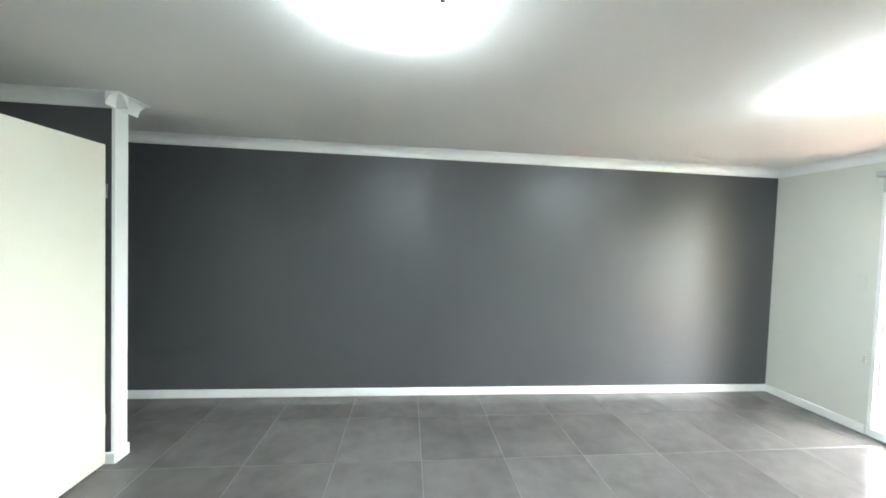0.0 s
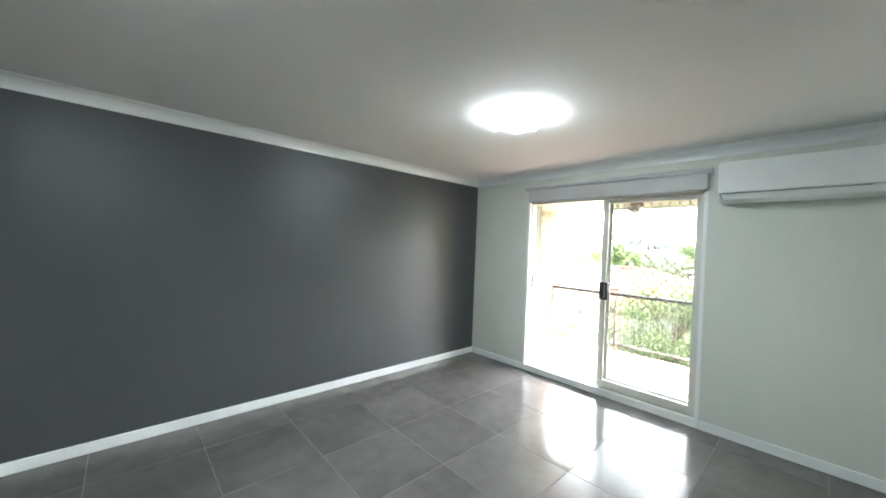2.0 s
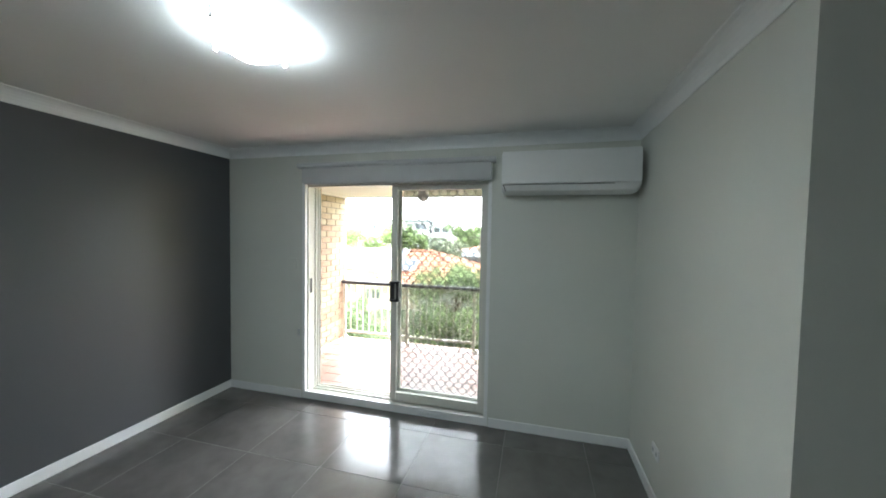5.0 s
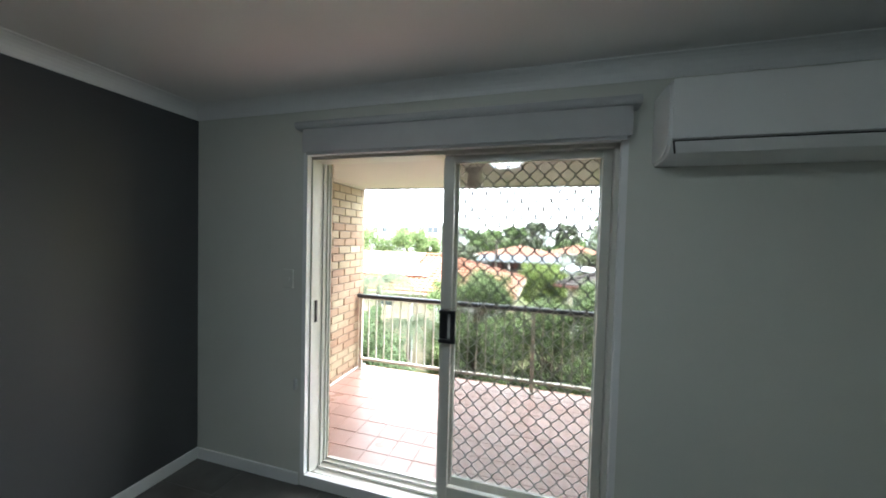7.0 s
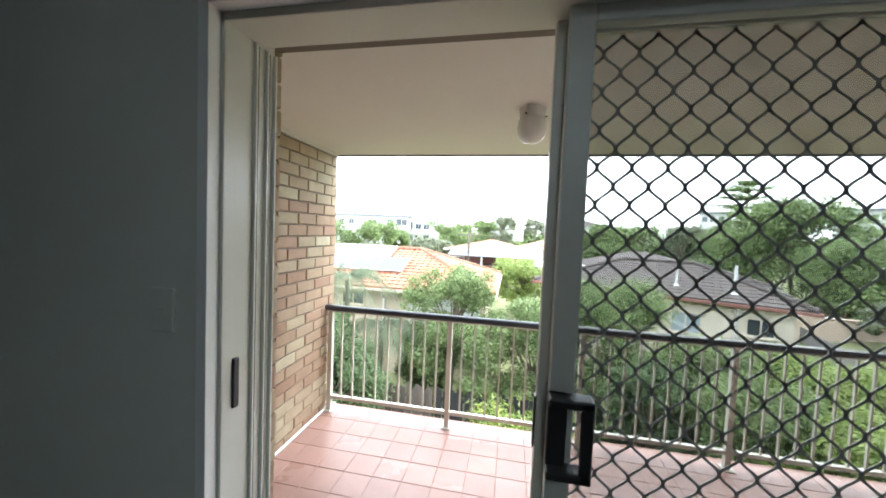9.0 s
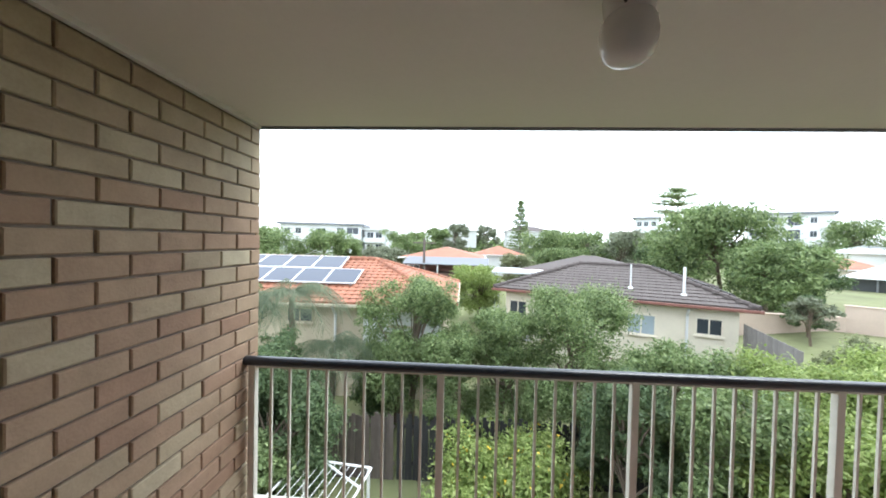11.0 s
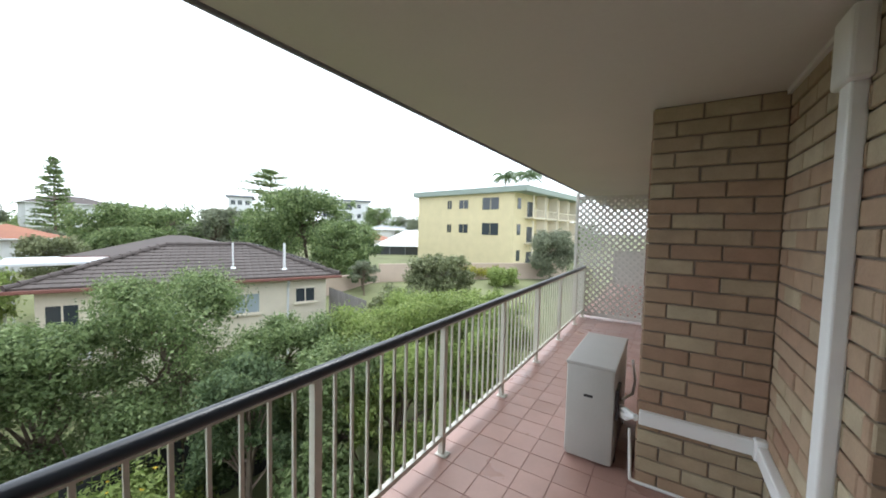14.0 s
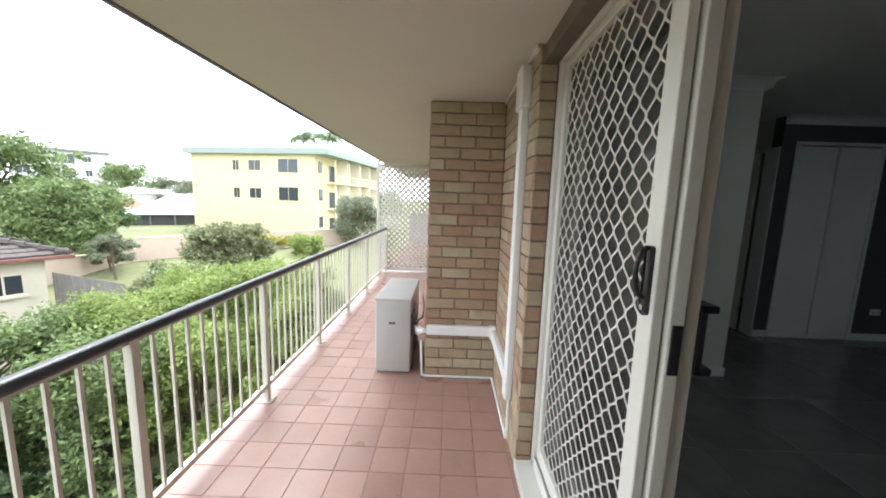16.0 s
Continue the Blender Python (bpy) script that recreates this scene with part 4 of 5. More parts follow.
# black pool-heating mats on the end slope
for k in range(4):
    a, b = 0.16 + k * 0.2, 0.32 + k * 0.2
    bm = bmesh.new()
    top, foot = Vector((1.6, 0.0, 5.35)), Vector((5.25, -3.65, 4.12))
    p, q = foot.lerp(top, a), foot.lerp(top, b)
    vs = []
    for up in (0.16, 0.21):
        vs.append([bm.verts.new(c + Vector((0, off, up))) for c, off in ((p, 0.12), (p, 1.0), (q, 1.0 if k < 3 else 0.5), (q, 0.12))])
    lo, hi = vs
    bm.faces.new(hi)
    bm.faces.new(lo[::-1])
    for e in range(4):
        bm.faces.new((lo[e], lo[(e + 1) % 4], hi[(e + 1) % 4], hi[e]))
    part("heating_mat", bm, BLACK, h2, "black solar heating mat")
h2b = hip_house("rear wing with a brown tiled roof and white carport", (34.2, -7.6), -115, 9.0, 8.0, 4.3, 5.35, PINKISH, BROWN_TILE, FASCIA, -4.7, tiles=False)
cp = thing("carport", "flat white metal carport beside the house", "carport", (31.2, -2.0, -3.65), -100)
bm = bmesh.new()
box(bm, -2.3, 2.3, -2.0, 2.0, 3.05, 3.2, bevel=0.02)
part("roof", bm, ROOF_WHITE, cp)
for x in (-2.1, 2.1):
    for y in (-1.8, 1.8):
        bm = bmesh.new()
        rod(bm, (x, y, -1.3), (x, y, 3.05), 0.05, seg=8)
        part("post", bm, FAR_WHITE, cp)

# houses further off
h3 = hip_house("timber house with an orange roof and a metal verandah roof", (44.5, 4.5), -95, 8.6, 9.0, 2.9, 3.95, FASCIA, ORANGE_TILE, FAR_WHITE, -3.0, tiles=False)
window(h3, -3.5, -2.3, 0.9, 2.0, -4.0, PANE_DARK)
bm = bmesh.new()
prism(bm, [(-6.6, 2.3), (-4.4, 2.9), (-4.4, 2.98), (-6.6, 2.38)], lambda a, b: Vector((-3.4, a, b)), (8.2, 0, 0))
part("verandah_roof", bm, mat("grey_metal_roof", (0.15, 0.16, 0.175), 0.6, vary=0.05), h3, "grey metal verandah roof")
bm = bmesh.new()
box(bm, -3.3, 4.6, -6.3, -4.05, -0.6, 1.5)
part("verandah_wall", bm, mat("brown_stained_boards", (0.09, 0.05, 0.04), 0.8), h3, "brown boarded verandah")
for x in (-3.8, 0, 3.8):
    bm = bmesh.new()
    rod(bm, (x, -6.4, -0.6), (x, -6.4, 2.35), 0.07, seg=8)
    part("verandah_post", bm, FAR_WHITE, h3)
hip_house("small white house with an orange tiled roof", (56.0, -2.5), -90, 7.0, 7.0, 2.9, 4.1, FAR_WHITE, ORANGE_TILE, FAR_WHITE, -3.0, tiles=False)
hip_house("house with an orange tiled roof behind the trees", (56.5, -48.5), -135, 11.0, 8.0, 2.0, 3.3, PINKISH, ORANGE_TILE, FAR_WHITE, -2.9, tiles=False)
# solid near-black walls stand in for the shade under the open roof
wr = hip_house("open-sided building with a white metal hip roof", (46.5, -50.4), -143, 14.0, 11.0, 2.6, 5.4, mat("under_roof_shade", (0.07, 0.075, 0.08), 0.8), ROOF_WHITE, FAR_WHITE, -4.15, tiles=False)
for k in range(6):
    bm = bmesh.new()
    rod(bm, (-6.8 + 2.7 * k, -5.4, 0), (-6.8 + 2.7 * k, -5.4, 2.5), 0.09, seg=8)
    part("post", bm, FAR_GREY, wr)
hip_house("distant house with a white roof", (63, -64), -130, 14, 9, 3.5, 4.9, FAR_WHITE, ROOF_WHITE, FAR_WHITE, -2.3, tiles=False)
hip_house("distant white house among trees", (92, 4), -90, 10, 8, 3.8, 5.0, FAR_WHITE, ROOF_WHITE, FAR_WHITE, 0.6, tiles=False)
hip_house("distant house with a grey roof", (98, -14), -90, 12, 8, 3.8, 5.2, FAR_WHITE, BROWN_TILE, FAR_WHITE, 0.8, tiles=False)


pole = thing("power_pole", "weathered timber power pole with a crossarm", "power pole", (38.4, 6.4, ground_z(38.4, 6.4)))
bm = bmesh.new()
rod(bm, (0, 0, -0.3), (0, 0, 1.75 - ground_z(38.4, 6.4)), 0.16, 0.11, seg=10)
part("pole", bm, TIMBER, pole)
bm = bmesh.new()
box(bm, -0.06, 0.06, -1.1, 1.1, 1.3 - ground_z(38.4, 6.4), 1.42 - ground_z(38.4, 6.4))
part("crossarm", bm, TIMBER, pole)


def apartments(label, at, turn, length, depth, storeys, base, wall_mat, roof_mat, cols, balconies=(), storey=3.0, pane=PANE_DARK, name="apartment_building", lowest=0, over=0.6):
    t = thing(name, label, "apartment building", (at[0], at[1], base), turn)
    H = storeys * storey
    bm = bmesh.new()
    box(bm, 0, length, 0, depth, -1.0, H)
    part("wall", bm, wall_mat, t)
    bm = bmesh.new()
    box(bm, -0.6, length + over, -0.6, depth + 0.6, H - 0.25 * (over > 1), H + 0.5, bevel=0.03)
    part("roof", bm, roof_mat, t)
    for s in range(storeys):
        for x0, x1, z0, z1 in cols if s >= lowest else ():
            window(t, x0, x1, s * storey + z0, s * storey + z1, 0.0, pane, sill=False, frame_mat=wall_mat)
        for x0, x1 in balconies:
            bm = bmesh.new()
            box(bm, x0, x1, -1.4, 0, s * storey - 0.1, s * storey + 0.1)
            box(bm, x0, x1, -1.4, -1.32, s * storey + 0.1, s * storey + 1.05)
            part("balcony", bm, wall_mat, t)
    return t


yb = apartments("yellow brick three-storey block of flats with a green-grey flat roof", (39.0, -41.8), 171.9, 17.0, 19.0, 3, -3.5, YELLOW, mat("green_grey_fascia", (0.27, 0.32, 0.285), 0.6, vary=0.05, bump=0.03),
                ((6.0, 6.8, 1.2, 2.4), (8.2, 9.8, 1.2, 2.4), (12.2, 14.8, 1.0, 2.6)), storey=3.4, lowest=1, over=2.0)
# its long side: balconies and windows along the receding face
for s in range(3):
    for k in range(4):
        bm = bmesh.new()
        y0 = 3.0 + k * 4.0
        z = s * 3.4
        box(bm, 17.0, 18.3, y0, y0 + 3.4, z - 0.1, z + 0.08)
        for i in range(14):
            box(bm, 18.22, 18.26, y0 + i * 0.25, y0 + i * 0.25 + 0.03, z + 0.08, z + 1.0)
        box(bm, 18.2, 18.28, y0, y0 + 3.4, z + 1.0, z + 1.06)
        box(bm, 18.15, 18.3, y0 - 0.1, y0 + 0.05, z, z + 3.0)
        box(bm, 17.0, 18.3, y0 + 3.4, y0 + 3.5, z, z + 3.2)
        part("balcony", bm, PINKISH, yb)
        bm = bmesh.new()
        box(bm, 16.98, 17.03, y0 + 0.6, y0 + 2.6, z + 0.1, z + 2.2)
        part("balcony_door", bm, PANE_DARK, yb)
    bm = bmesh.new()
    box(bm, 16.98, 17.04, 0.9, 1.8, s * 3.4 + 1.1, s * 3.4 + 2.5)
    part("window", bm, PANE_DARK, yb)

apartments("white four-storey apartment block far off", (81.5, 44.0), -82, 18.0, 12.0, 3, -4.3, FAR_WHITE, FAR_GREY, ((1, 2.2, 1, 2.2), (3.4, 4.6, 1, 2.2), (8, 10, 1, 2.2), (12.6, 14.0, 0.8, 2.4), (14.8, 17.4, 0.2, 2.5)), ((12.2, 18),))
apartments("white stepped apartment wing far off", (86, 25.8), -90, 5.2, 10.0, 3, -4.6, FAR_WHITE, FAR_WHITE, ((0.6, 2.0, 0.8, 2.3), (2.6, 4.0, 0.8, 2.3)), ((0, 4.5),), storey=2.8)
apartments("white mid-rise apartment tower far off", (104.9, -45.0), -120, 5.5, 10.0, 4, -3.0, FAR_WHITE, FAR_GREY, ((0.6, 1.6, 1, 2.2), (2.2, 3.2, 1, 2.2), (4.0, 5.0, 1, 2.2)), ())
apartments("white and charcoal apartment block far off", (92.4, -65.0), -131, 14.0, 12.0, 4, -2.6, FAR_WHITE, FAR_GREY, ((0.6, 2.6, 0.6, 2.4), (4.0, 5.0, 1, 2.2), (7.0, 9.0, 0.5, 2.5), (10.5, 11.5, 1, 2.2)), ((12, 14), (0.5, 2.7)))


# ---- outdoors: fences, wall, clothes hoist ----
def paling_fence(name, label, p0, p1, h, m, w=0.1, gap=0.008):
    p0, p1 = Vector(p0), Vector(p1)
    d = p1 - p0
    t = thing(name, label, "fence", tuple(p0), math.degrees(math.atan2(d.y, d.x)))
    n = int(d.length / (w + gap))
    rng = random.Random(3)
    for k in range(3):
        bm = bmesh.new()
        hh = h - 6 * gap * k
        box(bm, -w / 2, w / 2, -0.009, 0.009, 0, hh)
        me = mesh_of("paling", bm, m)
        for i in range(k, n, 3):
            o = new("paling", me)
            o.parent = t
            o.matrix_local = pose((i + 0.5) * (w + gap), rng.uniform(-0.006, 0.006), rng.uniform(-6.2, 2.5) * gap, 0, rng.uniform(-1, 1) * min(1, gap * 125), 0)
    for z in (0.4, h - 0.4):
        bm = bmesh.new()
        box(bm, 0, d.length, 0.012, 0.05, z, z + 0.08)
        part("rail", bm, m, t)
    return t


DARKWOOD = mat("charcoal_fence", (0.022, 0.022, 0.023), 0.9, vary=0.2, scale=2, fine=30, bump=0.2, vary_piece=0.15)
paling_fence("paling_fence", "weathered grey timber paling fence", (14.25, 8.2, -4.9), (14.25, 4.4, -4.9), 1.8, TIMBER)
paling_fence("paling_fence", "near-black paling fence behind the shrubs", (14.28, 4.35, -4.9), (14.3, -3.2, -4.9), 1.8, DARKWOOD)
paling_fence("paling_fence", "tall grey boarded fence beside the rendered house", (19.2, -8.25, -4.6), (15.6, -7.1, -4.75), 3.2, mat("silvered_board", (0.2, 0.185, 0.175), 0.9, vary=0.2, scale=3, fine=50, bump=0.3, vary_piece=0.12), w=0.15, gap=0.001)
BLOCKWALL = mat("pink_block_wall", (0.55, 0.44, 0.36), 0.9, vary=0.08, scale=1, fine=12, bump=0.15)
for a, b in (((27.0, -13.5), (26.2, -19.2)), ((26.2, -19.2), (21.2, -25.5)), ((21.2, -25.5), (14.0, -33.0))):
    bm = bmesh.new()
    d = Vector((b[0] - a[0], b[1] - a[1], 0))
    box(bm, 0, d.length, -0.1, 0.1, -0.6, 1.5)
    box(bm, -0.05, d.length + 0.05, -0.14, 0.14, 1.5, 1.58, bevel=0.02)
    o = solid("garden_wall", bm, BLOCKWALL, "low pinkish block garden wall", "garden wall")
    o.matrix_world = pose(a[0], a[1], ground_z(*a) - 0.05, 0, 0, math.degrees(math.atan2(d.y, d.x)))


def clothes_line():
    t = thing("clothes_line", "white folding clothes line with parallel wires", "clothes line", (12.05, 5.9, -4.9), -97)
    L, W, z = 1.5, 1.5, 1.9
    for x in (0.05, L - 0.05):
        bm = bmesh.new()
        rod(bm, (x, -0.03, -0.1), (x, -0.03, z + 0.02), 0.03, seg=10)
        part("post", bm, FAR_WHITE, t)
    for p, q in (((0, 0, z), (L, 0, z)), ((0, -W, z), (L, -W, z)), ((0, 0, z), (0, -W, z)), ((L, 0, z), (L, -W, z)), ((L, -0.55, z - 0.02), (0.55, 0, z - 0.04))):
        bm = bmesh.new()
        rod(bm, p, q, 0.022, seg=8)
        part("frame_tube", bm, FAR_WHITE, t)
    for k in range(9):
        bm = bmesh.new()
        x = L * (k + 1) / 10
        rod(bm, (x, 0, z), (x, -W, z), 0.006, seg=5)
        part("wire", bm, FAR_WHITE, t)
    return t


clothes_line()


# ---- outdoors: plants ----
def leaf_cloud(rng, clumps, count, size, droop=0.3, flat=0.8):
    """Leaves scattered in the shells of many clumps: an array of quads."""
    c = np.array([k[:3] for k in clumps])
    r = np.array([k[3] for k in clumps])
    w = r ** 2 / np.sum(r ** 2)
    pick = rng.choice(len(clumps), count, p=w)
    d = rng.normal(size=(count, 3))
    d /= np.linalg.norm(d, axis=1)[:, None]
    rad = r[pick] * (0.15 + 1.05 * rng.random(count) ** 0.7 + 0.55 * rng.random(count) ** 5)
    pos = c[pick] + d * rad[:, None] * np.array([1, 1, flat])
    nrm = d + rng.normal(size=(count, 3)) * 0.7 + np.array([0, 0, 0.5])
    nrm /= np.linalg.norm(nrm, axis=1)[:, None]
    a = np.cross(nrm, rng.normal(size=(count, 3)))
    a /= np.linalg.norm(a, axis=1)[:, None]
    b = np.cross(nrm, a)
    s = size * (0.6 + 0.8 * rng.random(count))[:, None]
    bend = nrm * s * 0.18
    return np.stack([pos - a * s, pos + b * s * 0.42 - bend, pos + a * s - bend * 2 * droop, pos - b * s * 0.42 - bend], axis=1)


def tree(label, at, top, radius, leaf, count, size, seed, spread=1.0, low=0.35, name="tree", clumps_n=26, squash=1.0, flowers=0):
    x, y = at
    z0 = ground_z(x, y)
    h = top - z0
    t = thing(name, label, "tree" if name == "tree" else "shrub", (x, y, z0), seed * 47 % 360)
    rng = np.random.default_rng(seed)
    clumps = []
    cz0, cz1 = h * low, h
    for k in range(clumps_n):
        f = rng.random() ** 0.85
        z = cz0 + (cz1 - cz0) * f
        reach = radius * math.sin(math.pi * (0.18 + 0.72 * f)) ** 0.7 * spread
        a, q = rng.random() * 2 * math.pi, rng.random() ** 0.4
        cr = radius * (0.17 + 0.17 * rng.random())
        c = Vector((reach * q * math.cos(a), reach * q * math.sin(a), min(z, h - cr * 0.9)))
        clumps.append((*c, cr))
        for i in range(3):
            o = rng.normal(size=3) * radius * 0.17
            clumps.append((c.x + o[0], c.y + o[1], min(c.z + o[2], h - cr * 0.2), cr * (0.35 + 0.4 * rng.random())))
    bm = bmesh.new()
    tr = max(0.05, h * 0.018)
    bend = rng.normal(size=2) * 0.04 * h
    mid = Vector((bend[0], bend[1], h * max(low, 0.3)))
    rod(bm, (0, 0, -0.2), mid, tr * 1.3, tr, seg=9)
    rod(bm, mid, (bend[0] * 1.4, bend[1] * 1.4, h * 0.82), tr, tr * 0.3, seg=8)
    part("trunk", bm, BARK, t)
    bm = bmesh.new()
    lone = radius > 1.6 and size < 0.1
    for c in clumps[::4]:
        s = mid.lerp(Vector((bend[0] * 1.4, bend[1] * 1.4, h * 0.8)), rng.random() * 0.7)
        e = Vector(c[:3])
        k = s.lerp(e, 0.5) + Vector((0, 0, 0.08 * h * rng.random()))
        rod(bm, s, k, tr * 0.5, tr * 0.3, seg=6)
        rod(bm, k, e, tr * 0.3, tr * 0.1, seg=5)
        if lone:
            part("limb", bm, BARK, t)
            bm = bmesh.new()
    if lone:
        bm.free()
    else:
        part("limbs", bm, BARK, t)["kind"] = "stuff"
    quads("crown", leaf_cloud(rng, clumps, count, size), leaf, t)
    if flowers:
        f = leaf_cloud(rng, [(c[0], c[1], c[2], c[3] * 1.08) for c in clumps], flowers, size * 0.9)
        quads("blossom", f, PETAL, t)
    return t


KINDS = {"A": (LEAF_A, "leafy green garden tree"), "B": (LEAF_B, "bright green leafy garden tree"), "C": (LEAF_C, "pale grey-green tree with fine leaves"), "D": (LEAF_D, "dense tree with dark green foliage"), "E": (LEAF_E, "wispy olive green garden tree"), "F": (LEAF_A, "airy green tree with loose thin foliage")}
NEAR = [
    (16.4, 4.3, 0.25, 1.75, "A"), (16.0, -1.0, 0.1, 2.1, "F"), (16.4, 1.5, -0.75, 1.6, "A"), (15.7, 2.9, -1.3, 1.2, "A"), (13.7, -2.4, -0.8, 1.5, "A"),
    (12.7, -4.4, -0.8, 1.7, "B"), (12.1, -6.6, -0.5, 1.9, "B"), (13.6, 8.8, 0.5, 1.3, "E"), (12.8, 7.4, -0.8, 1.3, "D"),
    (16.9, 5.1, -2.7, 1.2, "D"), (12.4, 6.6, -1.6, 1.3, "D"), (11.4, 6.9, -2.4, 1.1, "A"), (14.6, 10.2, 0.3, 1.6, "E"), (12.2, 8.6, -0.4, 1.2, "E"), (11.5, -2.0, -0.9, 1.2, "A"), (12.7, -0.9, -1.3, 1.0, "D"), (11.9, -8.9, -0.8, 1.4, "B"),
    (9.3, -3.9, -0.7, 1.0, "B"), (10.2, -2.9, -1.0, 1.2, "B"), (10.0, -6.3, -0.7, 1.4, "B"), (14.5, -9.8, -1.5, 1.6, "A"),
]
for k, (x, y, top, r, kind) in enumerate(NEAR):
    tree(KINDS[kind][1], (x, y), top, r, KINDS[kind][0], int((8500 if kind in "EF" else 13000) * r * r) + 7000, 0.046, 11 + k, low=0.25, clumps_n=int(14 + 12 * r))
tree("flowering shrub with yellow blossoms by the fence", (13.0, 1.7), -2.95, 1.95, LEAF_B, 24000, 0.055, 71, low=0.1, name="shrub", clumps_n=36, flowers=420)
tree("leafy green shrub below the balcony", (10.4, -0.6), -2.6, 1.2, LEAF_A, 7000, 0.07, 72, low=0.1, name="shrub")
tree("dense round green tree beside the tiled house", (30.2, 1.7), -0.2, 1.75, LEAF_B, 24000, 0.075, 110, low=0.3, clumps_n=70)
MIDDLE = [
    (17.8, -15.7, -0.2, 2.0, "E"), (17.1, -11.4, -1.5, 1.5, "E"), (14.6, -30.1, 1.5, 2.3, "C"), (38.1, -21.0, 5.4, 4.9, "A"),
    (32.2, -19.9, 2.0, 3.3, "A"), (45.0, -3.2, 0.3, 1.9, "E"), (46.0, -8.6, 1.0, 2.6, "A"), (24.2, -15.5, -1.0, 0.9, "C"), (25.5, -16.6, -1.0, 0.8, "D"), (38.9, -26.8, 1.1, 2.2, "D"), (34.6, -23.2, 1.0, 2.6, "D"), (44.6, -19.9, 1.8, 2.9, "D"),
    (20.5, -20.5, -1.3, 1.3, "C"), (17.0, -24.0, -1.6, 1.3, "B"),
]
for k, (x, y, top, r, kind) in enumerate(MIDDLE):
    tree(KINDS[kind][1], (x, y), top, r, KINDS[kind][0], int(min(20000, (2400 if kind in "CE" else 4600) * r * r)) + 2200, 0.06 + 0.022 * r, 111 + k, low=0.2, clumps_n=int(18 + 5 * r))
FAR = [
    (53.8, 38.5, 5.2, 2.0, "C"), (66.0, -62.8, 6.6, 4.8, "D"), (60.0, -66.0, 4.4, 4.6, "C"), (55.0, 33.0, 3.1, 5.2, "A"), (60.0, 25.5, 2.9, 4.4, "A"), (74.8, 13.8, 3.5, 4.6, "D"),
    (80.6, 4.3, 5.4, 2.9, "C"), (85.4, 8.8, 4.6, 3.6, "D"), (59.1, -10.2, 3.6, 4.2, "D"), (54.8, -14.3, 3.4, 3.9, "A"), (51.2, -17.9, 3.2, 3.5, "C"), (95.5, -3.3, 6.0, 3.0, "C"),
    (65.2, -4.9, 0.4, 3.2, "C"), (68.2, 23.9, 1.6, 3.4, "D"), (54.5, 13.4, 0.5, 3.0, "C"), (60, 40, 3.2, 5.5, "A"), (66, -30, 4.0, 4.5, "D"), (70, -38, 4.2, 4.5, "A"), (62, -24, 3.6, 4.0, "C"),
]
for k, (x, y, top, r, kind) in enumerate(FAR):
    tree(KINDS[kind][1] + " in the distance", (x, y), top, r, LEAF_A if kind == "D" else KINDS[kind][0], 8500, 0.2, 211 + k, low=0.15, clumps_n=22)
# the belt of woods along the skyline
rng = np.random.default_rng(5)
cl = []
for k in range(420):
    a = radians(rng.uniform(-80, 48))
    d = rng.uniform(85, 170)
    x, y = 5 + d * math.cos(a), 3 + d * math.sin(a)
    r = rng.uniform(2.0, 4.5)
    cl.append((x, y, ground_z(x, y) + rng.uniform(0.5, 2.6) + (d - 85) * 0.012, r))
woods = quads("distant_woods", leaf_cloud(rng, cl, 60000, 0.5), LEAF_A)
tagged(woods, "belt of distant dark green woods along the skyline", "woods", kind="stuff")


def norfolk_pine(at, top, r, label, tiers=13, seed=1, tuft=0.16, taper=0.8, flat=0.4):
    x, y = at
    z0 = ground_z(x, y)
    h = top - z0
    t = thing("pine_tree", label, "tree", (x, y, z0))
    bm = bmesh.new()
    rod(bm, (0, 0, -0.2), (0, 0, h), 0.22, 0.03, seg=8)
    part("trunk", bm, BARK, t)
    rng = np.random.default_rng(seed)
    bm = bmesh.new()
    cl = []
    for k in range(tiers):
        f = k / (tiers - 1)
        z = h * (0.25 + 0.74 * f) + rng.uniform(-0.12, 0.12)
        reach = r * (1 - f) ** taper + 0.12 * r
        for i in range(9):
            a = rng.random() * 6.28
            out = reach * rng.uniform(0.55, 1.05)
            zj = z + rng.uniform(-0.4, 0.4) * h * 0.74 / tiers
            e = Vector((out * math.cos(a), out * math.sin(a), zj + 0.14 * out))
            rod(bm, (0, 0, z), e, 0.06, 0.02, seg=5)
            for q in (0.35, 0.6, 0.8, 1.0):
                cl.append((e.x * q, e.y * q, z + (e.z - z) * q, tuft * r * 0.75))
    part("limbs", bm, BARK, t)["kind"] = "stuff"
    quads("crown", leaf_cloud(rng, cl, 9000, 0.15, flat=flat), LEAF_A, t)


norfolk_pine((79.7, -9.4), 10.4, 2.6, "tall narrow pine on the skyline", seed=3, tiers=19)
norfolk_pine((52.8, -25.5), 9.0, 5.0, "layered spreading conifer behind the big tree", tiers=10, seed=4, tuft=0.17, taper=0.42, flat=0.22)


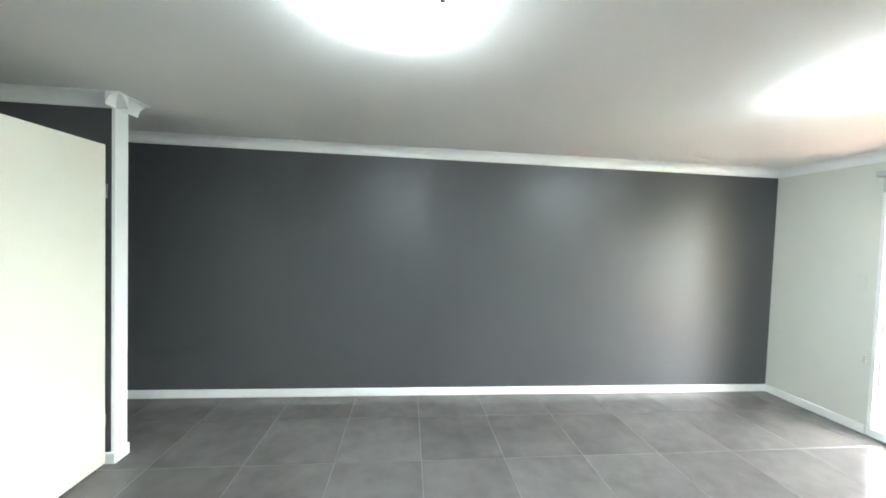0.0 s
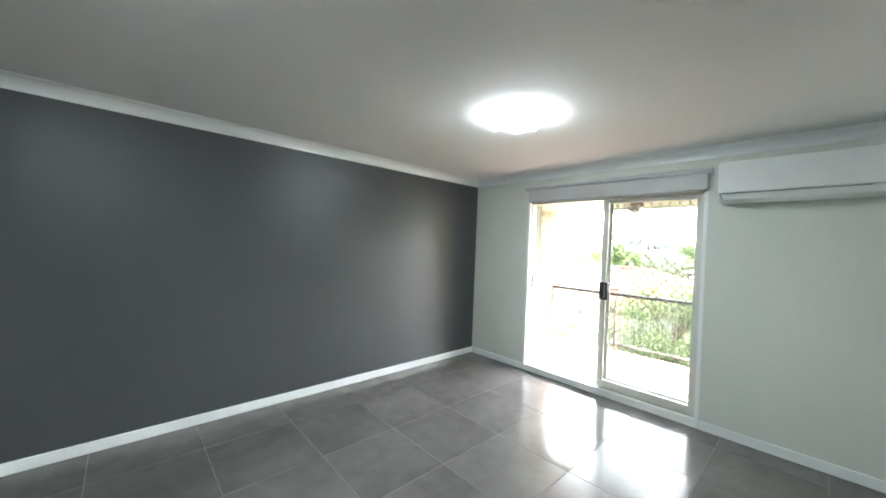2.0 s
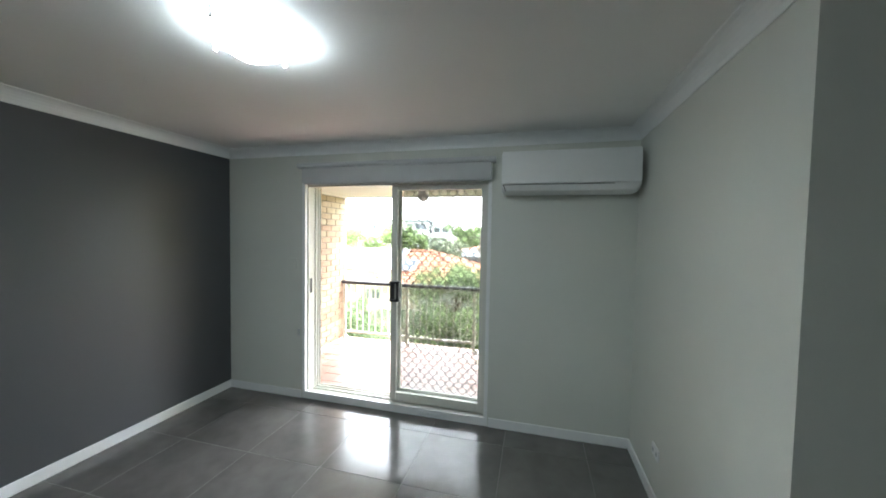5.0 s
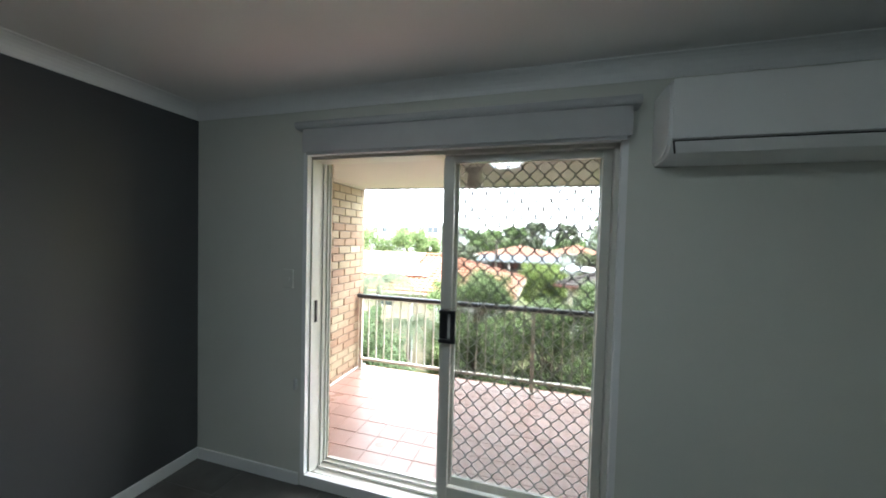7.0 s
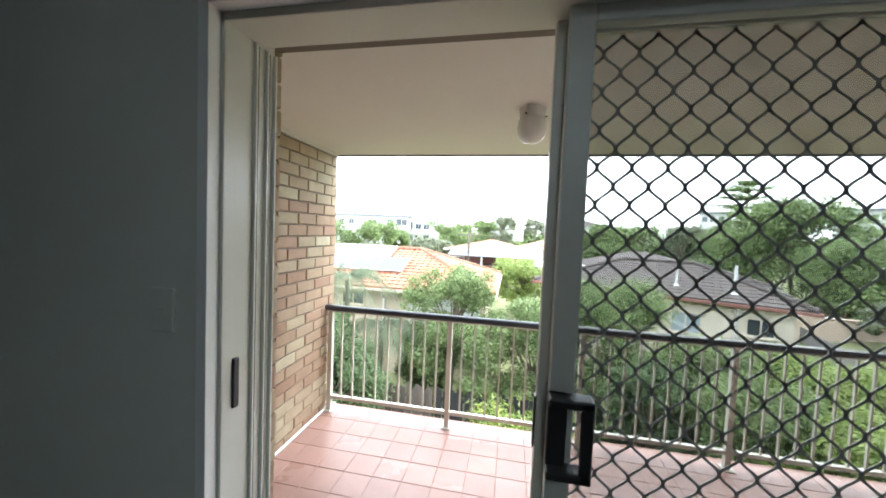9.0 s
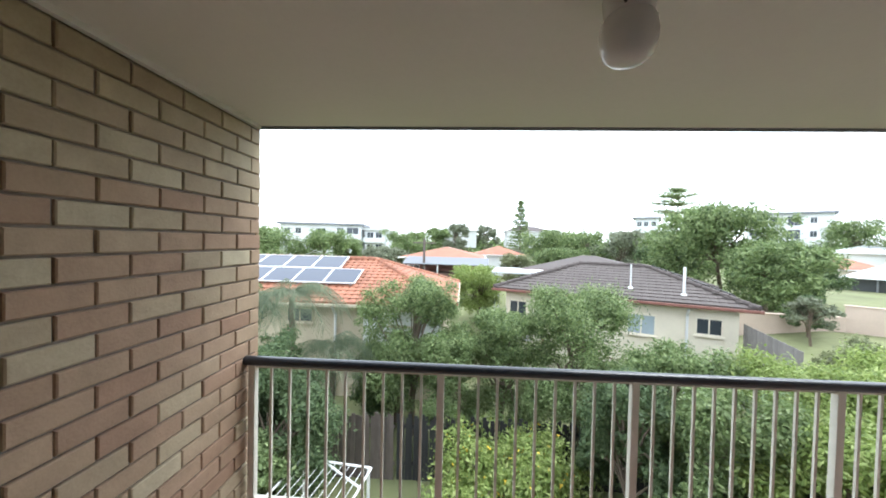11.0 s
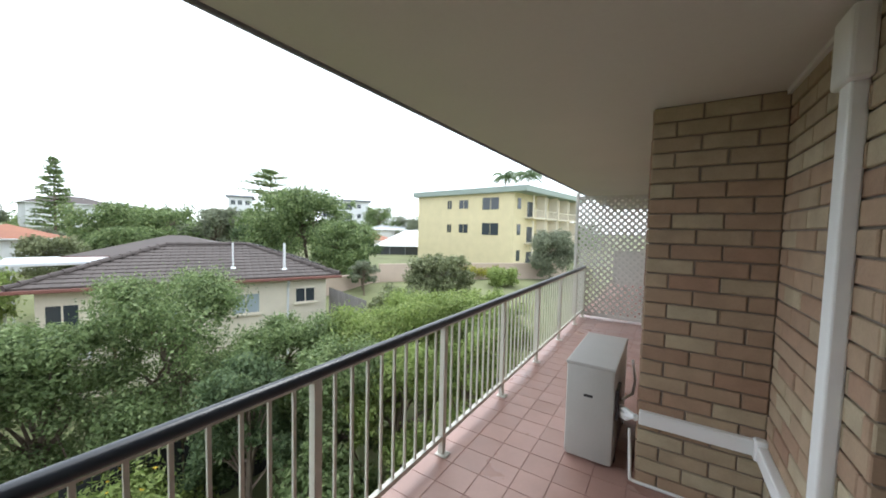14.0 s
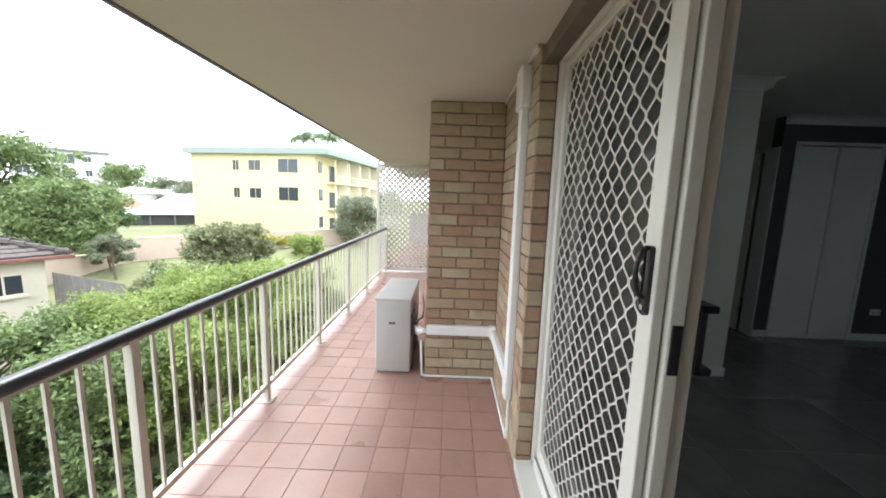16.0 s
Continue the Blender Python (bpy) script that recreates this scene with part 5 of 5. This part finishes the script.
def palm(at, top, label, n=16, reach=1.9, seed=1, leaf=None, raised=0.25, blade=0.13):
    x, y = at
    z0 = ground_z(x, y)
    h = top - z0
    t = thing("palm_tree", label, "palm", (x, y, z0))
    bm = bmesh.new()
    for k in range(10):
        rod(bm, (0.04 * math.sin(k), 0, h * k / 10 - 0.1), (0.04 * math.sin(k + 1), 0, h * (k + 1) / 10 - 0.1), 0.12 - 0.004 * k, 0.1 - 0.004 * k, seg=9)
    part("trunk", bm, BARK, t)
    rng = np.random.default_rng(seed)
    for f in range(n):
        a, lift = f * 2.399, raised + (1.1 if raised > 0.5 else 1 - raised) * rng.random()
        pts, prev = [], None
        d = np.array([math.cos(a), math.sin(a), 0.0])
        side = np.array([-math.sin(a), math.cos(a), 0.0])
        spine = []
        for k in range(15):
            s = k / 14
            spine.append(d * reach * s * (0.75 + 0.25 * lift) + np.array([0, 0, h + reach * (lift * s - 1.05 * s * s * (0.6 + 0.5 * lift))]))
        q = []
        for k in range(1, 14):
            for sg in (-1, 1):
                for jj in (0.0, 0.33, 0.66):
                    p = spine[k] + (spine[k + 1] - spine[k]) * jj
                    e = p + side * sg * reach * 0.28 * math.sin(math.pi * (0.12 + 0.8 * k / 14)) + d * reach * 0.1 + np.array([0, 0, -reach * (0.1 + 0.16 * k / 14)])
                    g = (spine[k + 1] - spine[k]) * blade
                    q.append([p, p + g * 1.2, e + g * 0.35, e])
            q.append([spine[k - 1] - side * 0.012, spine[k - 1] + side * 0.012, spine[k] + side * 0.01, spine[k] - side * 0.01])
        quads("frond", q, leaf or LEAF_C, t)
    return t


palm((14.9, 7.6), -0.05, "garden palm with drooping grey-green fronds", seed=2, n=20, reach=1.7, leaf=FROND)
palm((15.2, 9.6), -0.1, "garden palm with drooping grey-green fronds", seed=12, n=18, reach=1.7, leaf=FROND)
palm((15.5, 6.6), -1.75, "low palm with arching fronds by the brick house", seed=5, n=22, reach=1.5, leaf=FROND)
palm((17.2, 4.9), -3.0, "spiky dark cordyline beside the fence", seed=6, reach=1.3, leaf=LEAF_D)
palm((34.7, -66.4), 12.6, "palm standing behind the yellow flats", seed=8, reach=3.0, leaf=LEAF_D, n=15, raised=0.55, blade=0.3)
palm((28.6, -63.4), 12.0, "palm standing behind the yellow flats", seed=9, reach=3.0, leaf=LEAF_D, n=15, raised=0.55, blade=0.3)
hedge = []
for k in range(14):
    hedge.append((23.8 - 0.35 * k, -22.0 - 0.42 * k, -2.3 + 0.1 * math.sin(k), 0.55))
o = quads("flowering_hedge", leaf_cloud(np.random.default_rng(9), hedge, 4200, 0.09), mat("yellow_green_leaf", (0.32, 0.31, 0.04), 0.6, vary=0.2, island=True, vary_piece=0.4, bump=0))
tagged(o, "clipped yellow-green hedge along the garden wall", "hedge")

# ---- pieces: floor tiles, balcony tiles, bricks ----
TILE = 0.597
room = thing("floor_tiles", "large polished grey porcelain floor tiles with pale joints", "floor", kind="structure")
room.name = "floor"
bm = bmesh.new()
w = TILE - 0.005
box(bm, -w / 2, w / 2, -w / 2, w / 2, -0.012, 0.0)
bmesh.ops.bevel(bm, geom=[e for e in bm.edges if all(v.co.z > -0.001 for v in e.verts)], offset=0.0012, segments=1, affect="EDGES")
tile_me = mesh_of("tile", bm, FLOOR_TILE)
cut = {}


def floor_tile(parent, x0, x1, y0, y1):
    key = (round(x1 - x0, 3), round(y1 - y0, 3))
    if key not in cut:
        bm = bmesh.new()
        box(bm, -key[0] / 2, key[0] / 2, -key[1] / 2, key[1] / 2, -0.012, 0.0)
        cut[key] = mesh_of("tile", bm, FLOOR_TILE)
    o = new("tile", cut[key])
    o.parent, o.location = parent, ((x0 + x1) / 2, (y0 + y1) / 2, 0)


for i in range(-7, 9):
    for j in range(-9, 4):
        x0, y0 = 0.0 + i * TILE, 2.383 + j * TILE
        x1, y1 = min(x0 + w, 5.028), min(y0 + w, YN)
        if x1 - x0 < 0.03 or y1 - y0 < 0.03 or (y1 < -0.8 and (x0 > 3.4 or x1 < 2.1)) or (x0 > 3.4 and y1 < 0.25):
            continue
        if abs(x1 - x0 - w) < 1e-4 and abs(y1 - y0 - w) < 1e-4:
            o = new("tile", tile_me)
            o.parent, o.location = room, (x0 + w / 2, y0 + w / 2, 0)
        else:
            floor_tile(room, x0, x1, y0, y1)

bal_floor = thing("balcony_floor", "square terracotta balcony tiles with dark joints", "floor", (0, 0, ZF), kind="structure")
BT = 0.1947
bm = bmesh.new()
w = BT - 0.004
box(bm, -w / 2, w / 2, -w / 2, w / 2, -0.012, 0.0)
bmesh.ops.bevel(bm, geom=[e for e in bm.edges if all(v.co.z > -0.001 for v in e.verts)], offset=0.0015, segments=1, affect="EDGES")
bt_me = mesh_of("tile", bm, TERRA)
rest = bmesh.new()
rng = random.Random(8)
count = 0
for j in range(42):
    for i in range(10):
        x, y = 7.0985 - BT * (i + 0.5), 3.75 + BT * 0.5 - BT * j
        if x < 5.2 or (y < 0.33 and x < 5.86):
            continue
        if count < 300:
            o = new("tile", bt_me)
            o.parent, o.location = bal_floor, (x, y, rng.uniform(-0.0008, 0.0008))
            count += 1
        else:
            box(rest, x - w / 2, x + w / 2, y - w / 2, y + w / 2, -0.012, 0.0)
if len(rest.verts):
    o = part("tiles", rest, TERRA_FAR, bal_floor)
    o["kind"] = "stuff"
else:
    rest.free()

wall_n = bpy.data.objects["wall_balcony_north"]
wall_o = bpy.data.objects["wall_outer"]
wall_p = bpy.data.objects["wall_pier"]
brickwork(wall_n, (XO, YB, ZF - 0.025), 0, 7.13 - XO, start=0.158)
brickwork(wall_p, (XC, 0.35, ZF), 180, XC - XO)
brickwork(wall_o, (XO, 0.35, ZF), 90, D0 - 0.35 - 0.004)
brickwork(wall_o, (XO, D0, ZF), 180, 0.083, whole=True)
brickwork(wall_o, (XO, D1, ZF), 90, YB - D1)
brickwork(wall_o, (XO - 0.083, D1, ZF), 0, 0.083, whole=True)
brickwork(wall_p, (XC, -4.1, ZF), 90, 4.43, joined=True)
brickwork(wall_n, (7.13, YB + 0.002, ZF), 90, 0.22, joined=True)
